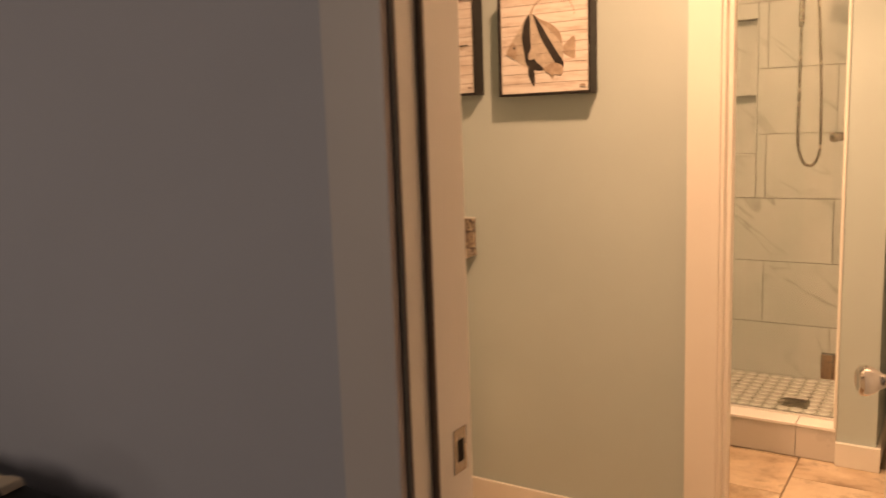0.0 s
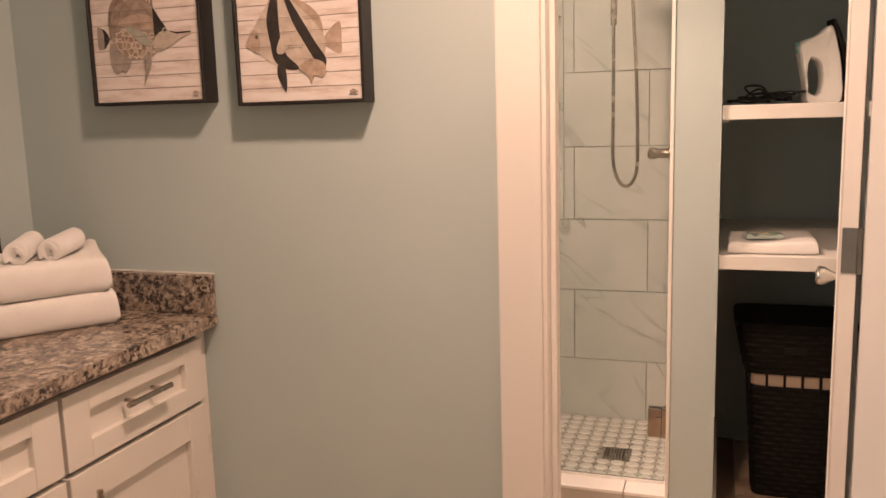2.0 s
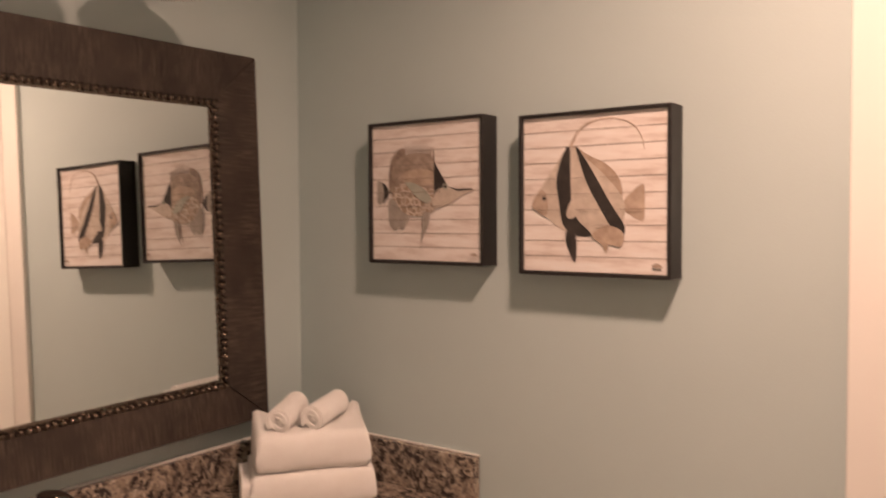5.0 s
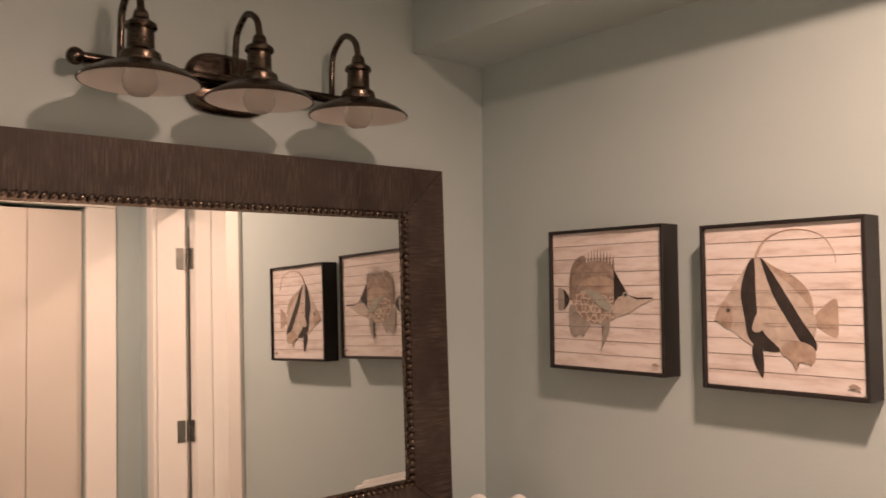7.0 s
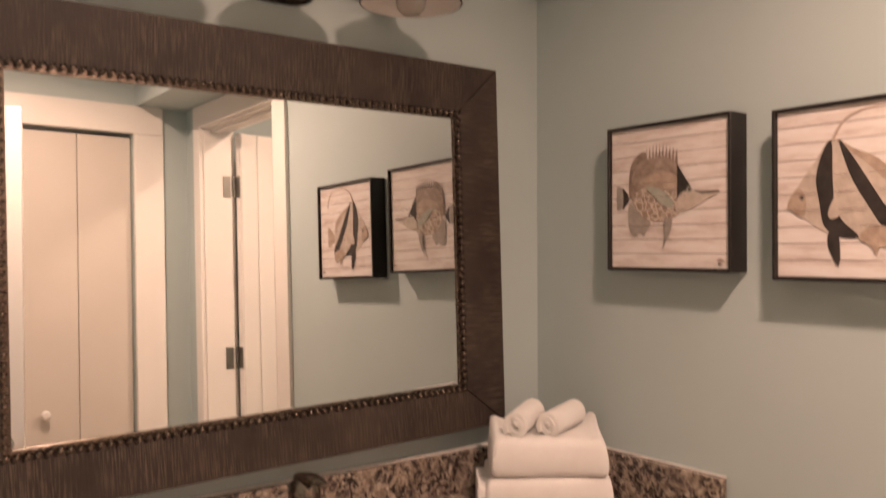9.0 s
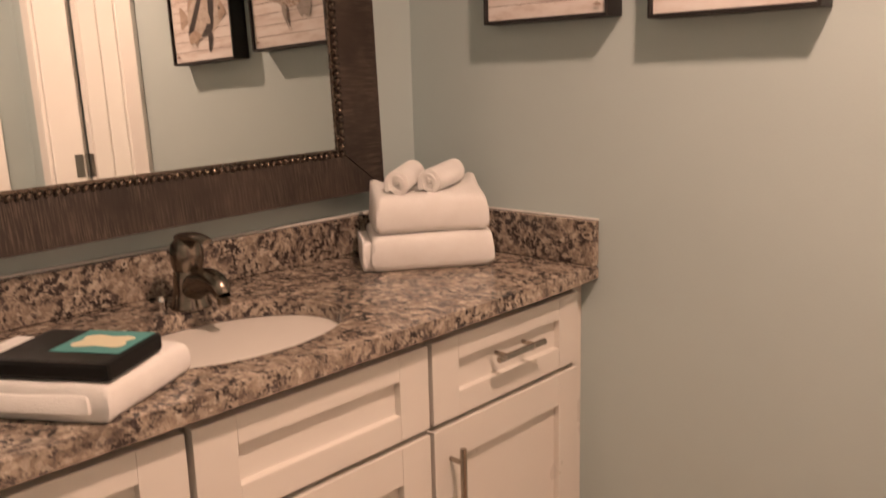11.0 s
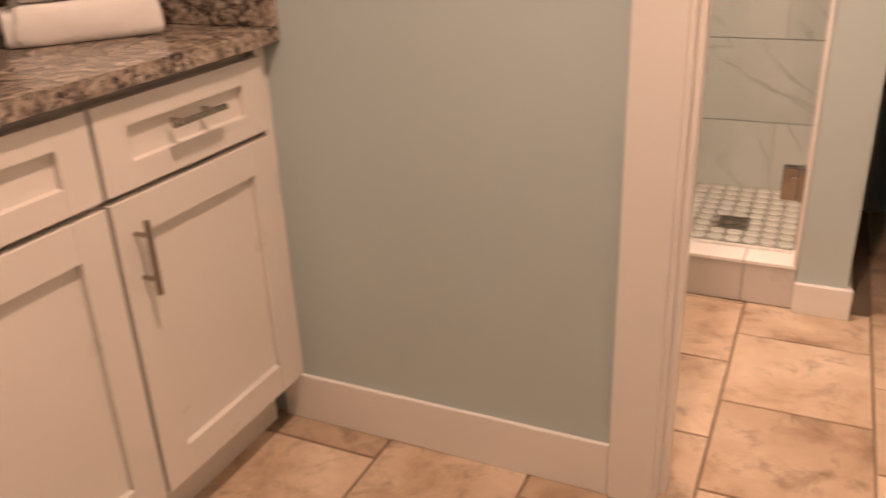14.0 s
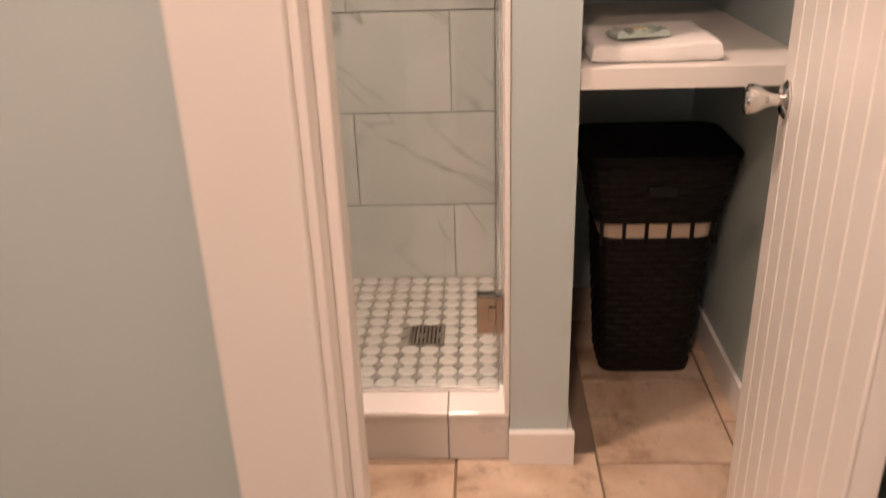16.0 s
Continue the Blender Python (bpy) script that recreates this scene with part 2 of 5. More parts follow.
INKBROWN = ink("brown_wash", (0.22, 0.165, 0.13), (0.42, 0.335, 0.28), 55.0)
INKTAN = ink("tan_wash", (0.34, 0.25, 0.19), (0.52, 0.41, 0.33))
INKPALE = ink("pale_wash", (0.44, 0.37, 0.31), (0.62, 0.54, 0.47))
INKGREY = ink("grey_wash", (0.26, 0.23, 0.20), (0.42, 0.37, 0.33))
INKBLACK = ink("black_ink", (0.018, 0.015, 0.014), (0.045, 0.036, 0.032))


def net_wash(name, cell, line, scale):
    """Irregular brown patches parted by pale lines, as on a spotted flank."""
    m, nt, b = mat(name)
    co = coords(nt)
    v = node(nt, "TexVoronoi", Scale=scale)
    v.feature = "DISTANCE_TO_EDGE"
    nt.links.new(co, v.inputs["Vector"])
    nt.links.new(mixed(nt, ramp(nt, v.outputs["Distance"], [(0.05, (0, 0, 0)), (0.13, (1, 1, 1))]), line, ramp(nt, noise_of(nt, co, 60, 3), [(0.3, cell), (0.7, tuple(c * 1.5 for c in cell))])), b.inputs["Base Color"])
    b.inputs["Roughness"].default_value = 0.55
    return m


INKNET = net_wash("spotted_wash", (0.25, 0.185, 0.14), (0.60, 0.51, 0.44), 80.0)
INKSEAM = ink("faint_plank_seam", (0.13, 0.10, 0.085), (0.22, 0.17, 0.145), 90)
INKGREEN = ink("green_grey_wash", (0.30, 0.31, 0.26), (0.44, 0.43, 0.37))
INKDUSK = ink("dusk_wash", (0.17, 0.125, 0.10), (0.33, 0.25, 0.205), 70.0)
SEAM = ink("plank_seam", (0.24, 0.18, 0.15), (0.42, 0.33, 0.29), 90)

# ---- building helpers ----
ORIGIN = {}


def thing(name, at, label, category, group="", kind="", turn=(0, 0, 0)):
    ob = new(name)
    ob.empty_display_size = 0.05
    ob.matrix_world = pose(*at, *turn)
    ORIGIN[name if ob.name == name else ob.name] = Vector(at)
    return tagged(ob, label, category, group, kind)


def finish(bm, smooth=False, angle=35):
    bmesh.ops.recalc_face_normals(bm, faces=bm.faces)
    if smooth:
        for f in bm.faces:
            f.smooth = True
        lim = radians(angle)
        for e in bm.edges:
            if len(e.link_faces) == 2 and e.calc_face_angle(0) > lim:
                e.smooth = False


def part(name, bm, material, parent=None, label="", smooth=False, local=False, angle=35):
    """Links bm as one mesh; its coordinates are the world's unless local."""
    finish(bm, smooth, angle)
    if parent is not None and not local:
        base = parent
        while base.parent:
            base = base.parent
        off = ORIGIN.get(base.name)
        if off is not None:
            bmesh.ops.translate(bm, verts=bm.verts, vec=-off)
    me = bpy.data.meshes.new(name)
    bm.to_mesh(me)
    bm.free()
    me.materials.append(material)
    ob = new(name, me)
    ob.parent = parent
    if label:
        ob["label"] = label
    return ob


def structure(name, bm, material, label="", category="", smooth=False):
    return tagged(part(name, bm, material, None, label, smooth), label, category, kind="structure")


def box(x0, x1, y0, y1, z0, z1, bev=0.0, bm=None, seg=2):
    out = bm or bmesh.new()
    g = bmesh.ops.create_cube(out, size=1)
    vs = g["verts"]
    for v in vs:
        v.co = Vector(((x0 + x1) / 2 + v.co.x * (x1 - x0), (y0 + y1) / 2 + v.co.y * (y1 - y0), (z0 + z1) / 2 + v.co.z * (z1 - z0)))
    if bev:
        es = list({e for v in vs for e in v.link_edges})
        bmesh.ops.bevel(out, geom=es, offset=bev, segments=seg, affect="EDGES", profile=0.6)
    return out


def boxes(*rows, bev=0.0):
    bm = bmesh.new()
    for r in rows:
        box(*r, bev=bev, bm=bm)
    return bm


def lathe(profile, at=(0, 0, 0), m=None, n=32, bm=None, caps=True):
    """Turns (radius, height) rows about z, then lays them by m at the place at."""
    out = bm or bmesh.new()
    rings = []
    place = Matrix.Translation(at) @ (m or Matrix())
    for r, h in profile:
        rings.append([out.verts.new(place @ Vector((r * math.cos(2 * math.pi * i / n), r * math.sin(2 * math.pi * i / n), h))) for i in range(n)])
    for a, b in zip(rings, rings[1:]):
        for i in range(n):
            out.faces.new((a[i], a[(i + 1) % n], b[(i + 1) % n], b[i]))
    if caps:
        out.faces.new(rings[0][::-1])
        out.faces.new(rings[-1])
    return out


def tube(points, radius, n=10, bm=None, caps=True, smooth_steps=6):
    """A round tube along a smooth line through the points; radius may be a list."""
    pts = [Vector(p) for p in points]
    line, rad = [], []
    rs = radius if isinstance(radius, (list, tuple)) else [radius] * len(pts)
    for i in range(len(pts) - 1):
        p0, p1, p2, p3 = pts[max(i - 1, 0)], pts[i], pts[i + 1], pts[min(i + 2, len(pts) - 1)]
        for k in range(smooth_steps):
            t = k / smooth_steps
            line.append(0.5 * (2 * p1 + (p2 - p0) * t + (2 * p0 - 5 * p1 + 4 * p2 - p3) * t * t + (3 * p1 - p0 - 3 * p2 + p3) * t ** 3))
            rad.append(rs[i] + (rs[i + 1] - rs[i]) * t)
    line.append(pts[-1])
    rad.append(rs[-1])
    out = bm or bmesh.new()
    rings, up = [], None
    for i, p in enumerate(line):
        d = (line[min(i + 1, len(line) - 1)] - line[max(i - 1, 0)]).normalized()
        if up is None:
            up = d.orthogonal().normalized()
        up = (up - d * up.dot(d)).normalized()
        side = d.cross(up)
        rings.append([out.verts.new(p + rad[i] * (math.cos(2 * math.pi * k / n) * up + math.sin(2 * math.pi * k / n) * side)) for k in range(n)])
    for a, b in zip(rings, rings[1:]):
        for k in range(n):
            out.faces.new((a[k], a[(k + 1) % n], b[(k + 1) % n], b[k]))
    if caps:
        out.faces.new(rings[0][::-1])
        out.faces.new(rings[-1])
    return out


def sheet(outline, at, thick, axis_u=(1, 0, 0), axis_v=(0, 0, 1), steps=5):
    """A thin plate with a smooth closed outline of (u, v) rows, laid in the plane of the two axes."""
    u, v = Vector(axis_u), Vector(axis_v)
    w = u.cross(v)
    pts = [Vector((a, b, 0)) for a, b in outline]
    n = len(pts)
    line = []
    for i in range(n):
        p0, p1, p2, p3 = pts[i - 1], pts[i], pts[(i + 1) % n], pts[(i + 2) % n]
        for k in range(steps):
            t = k / steps
            line.append(0.5 * (2 * p1 + (p2 - p0) * t + (2 * p0 - 5 * p1 + 4 * p2 - p3) * t * t + (3 * p1 - p0 - 3 * p2 + p3) * t ** 3))
    bm = bmesh.new()
    front = [bm.verts.new(Vector(at) + u * p.x + v * p.y + w * thick) for p in line]
    back = [bm.verts.new(Vector(at) + u * p.x + v * p.y) for p in line]
    m = len(line)
    f = bm.faces.new(front)
    for i in range(m):
        bm.faces.new((front[i], back[i], back[(i + 1) % m], front[(i + 1) % m]))
    bmesh.ops.triangulate(bm, faces=[f])
    return bm

# ---- the large structure ----
DOORH = 2.035
structure("wall_west", box(XM - 0.12, XM, YE0, YP + 0.12, 0, CEIL), WALL, "pale aqua painted wall behind the mirror", "wall")
structure("wall_north", boxes((XM, -0.1, YP, YW, 0, CEIL), (0.53, XR + 0.12, YP, YW, 0, CEIL), (-0.1, 0.53, YP, YW, DOORH + 0.02, CEIL)), WALL,
          "pale aqua painted wall with two fish pictures and a doorway", "wall")
structure("wall_south", boxes((XM - 0.12, -0.097, YE0 + 0.004, YE1, 0, CEIL), (0.66, XR + 0.12, YE0 + 0.004, YE1, 0, CEIL), (-0.097, 0.66, YE0 + 0.004, YE1, DOORH + 0.02, CEIL)), WALL,
          "pale aqua painted wall round the entry doorway", "wall")
structure("wall_bedroom", boxes((-2.6, -0.097, YE0 - 0.006, YE0 + 0.004, 0, CEIL), (0.66, 2.4, YE0 - 0.006, YE0 + 0.004, 0, CEIL), (-0.097, 0.66, YE0 - 0.006, YE0 + 0.004, DOORH + 0.02, CEIL)), BEDWALL,
          "grey blue painted bedroom wall in dim light", "wall")
structure("wall_bedroom_sides", boxes((-2.7, -2.6, -2.1, YE0, 0, CEIL), (2.4, 2.5, -2.1, YE0, 0, CEIL), (-2.6, -1.7, -2.1, -2.0, 0, CEIL), (-0.3, 2.4, -2.1, -2.0, 0, CEIL),
                                      (-1.7, -0.3, -2.1, -2.0, 0, 0.8), (-1.7, -0.3, -2.1, -2.0, 2.2, CEIL)), BEDWALL, "grey blue painted bedroom walls", "wall")
CY0, CY1 = 1.30, 2.155     # closet opening in the east wall
structure("wall_east", boxes((XR, XR + 0.12, YE1, CY0, 0, CEIL), (XR, XR + 0.12, CY1, YP, 0, CEIL), (XR, XR + 0.12, CY0, CY1, 2.018, CEIL)), WALL, "pale aqua painted wall round a closet", "wall")
structure("wall_closet_east", box(1.1, 1.2, CY0 - 0.1, CY1 + 0.1, 0, CEIL), WALL, "plain wall closing the closet", "wall")
structure("soffit", box(XM, XR, 2.166, YP, 2.135, CEIL), WALL, "pale aqua painted ceiling soffit above the pictures", "soffit")
structure("ceiling", box(-2.7, 2.5, -2.1, YB + 0.2, CEIL, CEIL + 0.1), CEILING, "flat white painted ceiling", "ceiling")

XC = 0.70                   # right wall of bath passage and linen closet
structure("wall_bath_east", box(XC, XC + 0.1, YW, YB + 0.2, 0, CEIL), WALL, "pale aqua wall of the bath and linen closet", "wall")
structure("wall_bath_west", box(-1.1, -1.0, YW, YN + 0.1, 0, CEIL), WALL, "plain aqua wall closing the bath passage", "wall")
structure("wall_pier", box(XN0, XN1, YN, YB, 0, CEIL), WALL, "narrow pale aqua pier between shower and linen closet", "wall")
structure("wall_bath_header", box(XN1, XC, YN, YN + 0.1, 2.03, CEIL), WALL, "aqua wall above the linen closet opening", "wall")
structure("wall_closet_back", box(XN1, XC, 4.25, 4.35, 0, CEIL), WALL, "aqua back wall of the linen closet", "wall")
NX0, NX1, NZ0, NZ1 = -0.74, -0.385, 1.118, 1.76     # niche
shower_back = structure("wall_shower_back", boxes((-1.1, NX0, YB + 0.009, YB + 0.2, 0, CEIL), (NX1, XN0, YB + 0.009, YB + 0.2, 0, CEIL), (NX0, NX1, YB + 0.009, YB + 0.2, 0, NZ0), (NX0, NX1, YB + 0.009, YB + 0.2, NZ1, CEIL), (NX0, NX1, YB + 0.1, YB + 0.2, NZ0, NZ1)), GROUT, "shower back wall of large white marble tiles", "wall")
shower_side = structure("wall_shower_side", box(XN0 - 0.004, XN0 + 0.001, YN + 0.125, YB + 0.009, 0, CEIL), GROUT, "shower side wall of large white marble tiles", "wall")
shower_left = structure("wall_shower_left", box(-0.95, -0.815, YN + 0.02, YB + 0.009, 0, CEIL), GROUT, "tiled wall closing the shower", "wall")
bath_floor = structure("floor", boxes((XM, XC, YE0 + 0.05, YN + 0.03, -0.06, -0.006), (XN1, XC, YN + 0.03, 4.25, -0.06, -0.006)), FLOORGROUT, "beige travertine-look tiled floor with brown grout", "floor")
structure("floor_bedroom", box(-2.6, 2.4, -2.0, YE0 + 0.05, -0.06, 0.0), CARPET, "grey carpet of the dim bedroom", "floor")
pan = structure("shower_pan", box(-0.815, XN0, YN + 0.12, YB + 0.009, -0.02, 0.036), GROUT, "shower floor of white octagon mosaic with grey dots", "floor")


def board(name, bm, label, category="trim"):
    return structure(name, bm, TRIM, label, category)


BH = 0.09
board("baseboard", box(-0.965, -0.1805, YP - 0.011, YP, 0, 0.122, 0.003), "white painted baseboard under the aqua wall", "baseboard")
board("baseboard_pier", boxes((XN0 - 0.002, XN1 + 0.016, YN - 0.019, YN, 0, BH), (XN1, XN1 + 0.012, YN, 4.25, 0, BH), bev=0.002), "white painted baseboard round the pier", "baseboard")
board("baseboard_closet", box(XC - 0.012, XC, 3.25, 4.25, 0, BH, 0.003), "white painted baseboard in the linen closet", "baseboard")
board("baseboard_east", box(XR - 0.011, XR, CY1 + 0.123, YP, 0, BH, 0.003), "white painted baseboard beside the closet", "baseboard")
board("baseboard_bedroom", box(-2.6, -0.178, YE0 - 0.022, YE0 - 0.01, 0, 0.12, 0.003), "white painted bedroom baseboard", "baseboard")


def door_frame(name, x0, x1, y0, y1, head, cas, sides, label, cas_r=0.09):
    """Jambs, head, stops and flat casings of a doorway in a wall from y0 to y1; sides: which faces carry a casing."""
    t = thing(name, ((x0 + x1) / 2, (y0 + y1) / 2, 0), label, "door frame", kind="structure")
    jt = 0.018
    part("jamb", box(x0 - jt, x0, y0, y1, 0, head, 0.002), TRIM, t)
    part("jamb", box(x1, x1 + jt, y0, y1, 0, head, 0.002), TRIM, t)
    part("head_jamb", box(x0 - jt, x1 + jt, y0, y1, head, head + jt, 0.002), TRIM, t)
    for side in sides:
        # the entry frame's near casings take the darker grey
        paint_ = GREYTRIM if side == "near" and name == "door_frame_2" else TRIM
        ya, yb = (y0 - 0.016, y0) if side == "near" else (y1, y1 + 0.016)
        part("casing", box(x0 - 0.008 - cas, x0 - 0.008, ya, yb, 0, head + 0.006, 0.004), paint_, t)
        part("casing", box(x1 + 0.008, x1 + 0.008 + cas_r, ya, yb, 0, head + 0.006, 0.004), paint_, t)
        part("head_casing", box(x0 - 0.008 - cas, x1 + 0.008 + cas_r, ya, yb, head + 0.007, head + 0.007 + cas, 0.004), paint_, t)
    return t


frame_in = door_frame("door_frame_1", -0.082, 0.512, YP, YW, DOORH, 0.090, ("near", "far"), "white painted door frame between vanity and bath", 0.062)
part("stop", box(-0.082, -0.070, YP + 0.035, YP + 0.075, 0, DOORH, 0.003), TRIM, frame_in)
part("head_stop", box(-0.070, 0.512, YP + 0.035, YP + 0.075, DOORH - 0.012, DOORH, 0.003), TRIM, frame_in)
frame_out = door_frame("door_frame_2", -0.078, 0.642, YE0 - 0.006, YE1, DOORH, 0.09, ("near", "far"), "white painted entry door frame with a strike plate")
# thin dark brown strips, laid before the jamb edge and the stop
part("seal", box(-0.0853, -0.0782, YE0 - 0.0095, YE0 - 0.0061, 0, DOORH, 0.001), DARKSTRIP, frame_out, "thin dark brown strip")
part("stop", box(-0.078, -0.0685, YE0 + 0.038, YE1 + 0.002, 0, DOORH, 0.003), TRIM, frame_out)
part("stop_seal", box(-0.0779, -0.069, YE0 + 0.033, YE0 + 0.0385, 0, DOORH, 0.001), DARKSTRIP, frame_out, "thin dark brown strip")
part("stop", box(0.628, 0.642, YE0 + 0.012, YE0 + 0.045, 0, DOORH, 0.004), TRIM, frame_out)
strike = part("strike_plate", box(-0.0685, -0.067, YE1 - 0.045, YE1 - 0.015, 0.865, 0.925, 0.0005), NICKEL, frame_out, "nickel strike plate")
part("latch_hole", box(-0.0672, -0.0664, YE1 - 0.037, YE1 - 0.023, 0.88, 0.91), GAPDARK, frame_out)


# ---- doors ----
def knob(parent, x, y, z, side, material):
    """A tulip knob on a round rose, standing out along local y by side."""
    turn = Matrix.Rotation(radians(-90 * side), 4, "X")
    rose = part("rose", lathe([(0.032, 0), (0.032, 0.004), (0.024, 0.011), (0.015, 0.014)], (x, y, z), turn), material, parent, "round polished rose", True, True)
    part("knob", lathe([(0.011, 0.012), (0.010, 0.024), (0.014, 0.034), (0.0225, 0.046), (0.0265, 0.058), (0.0255, 0.066), (0.019, 0.070), (0.012, 0.068)], (x, y, z), turn), material, parent, "polished tulip knob", True, True)
    return rose


def leaf(name, at, angle, width, height, thick, label, planks=0):
    t = thing(name, at, label, "door", turn=(0, 0, angle))
    if planks:
        part("slab", box(0, width, -thick + 0.006, -0.006, 0.012, height, 0.001), TRIM, t, "", False, True)
        step = (width - 0.004) / planks
        for i in range(planks):
            a, b = 0.002 + i * step, 0.002 + (i + 1) * step - 0.004
            part("plank", box(a, b, -0.0065, 0, 0.012, height, 0.0025, seg=1), TRIM, t, "", False, True)
        part("back_panel", box(0, width, -thick, -thick + 0.007, 0.012, height, 0.001), TRIM, t, "", False, True)
    else:
        part("slab", box(0, width, -thick, 0, 0.012, height, 0.002), TRIM, t, "", False, True)
    return t


HX, HY = 0.449, 2.53
inner = leaf("bath_door", (HX + 0.018, HY, 0), 80.8, 0.675, 2.025, 0.036, "open white beadboard door with a polished tulip knob", 8)
knob(inner, 0.675 - 0.062, 0.0, 0.912, 1, CHROME)
for z in (0.335, 1.08, 1.80):
    h = part("hinge", box(-0.003, 0.0, -0.036, -0.008, z - 0.045, z + 0.045, 0.001), HINGE, inner, "dull steel butt hinge", False, True)
    part("knuckle", lathe([(0.006, z - 0.045), (0.006, z + 0.045)], (-0.006, -0.041, 0), n=12), HINGE, inner, "", True, True)
    part("hinge_leaf", box(0.509, 0.5119, YP + 0.082, YP + 0.116, z - 0.045, z + 0.045, 0.001), HINGE, frame_in, "dull steel hinge leaf on the jamb")
entry = leaf("entry_door", (0.640, YE1 + 0.01, 0), 111.2, 0.715, 2.025, 0.036, "open plain white entry door with a polished tulip knob")
knob(entry, 0.715 - 0.062, 0.0, 0.868, 1, CHROME)

closet = thing("closet_door", (XR + 0.03, (CY0 + CY1) / 2, 0), "closed white flat bifold closet door", "door")
mid = (CY0 + CY1) / 2
for k in range(4):
    w = (CY1 - CY0 - 0.008) / 4
    part("panel", box(XR + 0.02, XR + 0.05, CY0 + 0.004 + k * w + 0.0015, CY0 + 0.004 + (k + 1) * w - 0.0015, 0.012, 2.005, 0.002), DOORCREAM, closet)
for yk in (1.808, 1.708):
    part("small_knob", lathe([(0.007, 0), (0.008, 0.010), (0.016, 0.018), (0.018, 0.025), (0.012, 0.031)], (XR + 0.02, yk, 0.91), Matrix.Rotation(radians(-90), 4, "Y")), WHITEPLASTIC, closet, "small cream knob", True)
closet_frame = thing("closet_frame", (XR, mid, 0), "white painted casing round the closet door", "door frame", kind="structure")
part("casing", box(XR - 0.016, XR, CY1, CY1 + 0.122, 0, 2.018, 0.004), TRIM, closet_frame)
part("casing", box(XR - 0.016, XR, CY0 - 0.09, CY0, 0, 2.018, 0.004), TRIM, closet_frame)
part("head_casing", box(XR - 0.016, XR, CY0 - 0.09, CY1 + 0.122, 2.019, 2.135, 0.004), TRIM, closet_frame)


# ---- vanity ----
VX = -0.89                  # front of the doors
TOP, EDGE = 0.92, 0.89
vanity_rows = [(1.020, 1.465, True, "right"), (1.469, 1.909, False, "left"), (1.913, 2.350, True, "left")]


def shaker(name, parent, y0, y1, z0, z1, stile, rail, label):
    """A shaker front: a flat panel set 13 mm back inside two stiles and two rails."""
    p = part(name, box(VX - 0.0195, VX - 0.0135, y0 + stile - 0.004, y1 - stile + 0.004, z0 + rail - 0.004, z1 - rail + 0.004), CABINET, parent, label)
    for r in ((y0, y0 + stile, z0, z1), (y1 - stile, y1, z0, z1)):
        part("stile", box(VX - 0.02, VX, r[0], r[1], r[2], r[3], 0.0014, seg=2), CABINET, p)
    for r in ((y0 + stile, y1 - stile, z0, z0 + rail), (y0 + stile, y1 - stile, z1 - rail, z1)):
        part("rail", box(VX - 0.02, VX - 0.0002, r[0], r[1], r[2], r[3], 0.0014, seg=2), CABINET, p)
    return p


def bar_pull(parent, y, z, length, upright):
    a, b = (Vector((VX + 0.03, y, z - length / 2)), Vector((VX + 0.03, y, z + length / 2))) if upright else (Vector((VX + 0.03, y - length / 2, z)), Vector((VX + 0.03, y + length / 2, z)))
    p = part("pull", tube([a, a.lerp(b, 0.5), b], 0.006, 14, smooth_steps=2), NICKEL, parent, "brushed nickel bar pull", True)
    for k in (0.2, 0.8):
        c = a.lerp(b, k)
        part("post", tube([c, c + Vector((-0.031, 0, 0))], 0.0045, 10, smooth_steps=2), NICKEL, p, "", True)


for y0, y1, drawer, hand in vanity_rows:
    v = thing("vanity_cabinet", ((XM + VX) / 2, (y0 + y1) / 2, 0), "white shaker vanity cabinet with brushed nickel bar pulls", "cabinet", "vanity cabinets")
    part("body", box(XM + 0.004, VX - 0.042, y0 - 0.001, y1 + 0.001, 0.128, EDGE - 0.001), CABINET, v)
    part("toe_kick", box(XM + 0.004, VX - 0.085, y0 - 0.001, y1 + 0.001, 0.0, 0.128), CABINET, v)
    d = shaker("drawer_front", v, y0 + 0.003, y1 - 0.003, 0.7225, 0.869, 0.066, 0.044, "shaker drawer front")
    if drawer:
        bar_pull(d, (y0 + y1) / 2 - 0.009, 0.810, 0.135, False)
    o = shaker("door", v, y0 + 0.003, y1 - 0.003, 0.140, 0.7105, 0.066, 0.066, "shaker door")
    yy = y0 + 0.042 if hand == "left" else y1 - 0.036
    bar_pull(o, yy, 0.610, 0.133, True)
part_filler = structure("vanity_filler", box(XM + 0.004, VX - 0.018, 2.3515, YP - 0.001, 0.128, EDGE - 0.001), CABINET, "white filler strip between cabinet and wall", "filler")

# worktop with an oval basin cut
CXS, CYS, AX, AY = -1.088, 1.655, 0.146, 0.205
X0, X1, Y0T, Y1T = XM + 0.002, -0.866, YE1 + 0.003, YP - 0.002


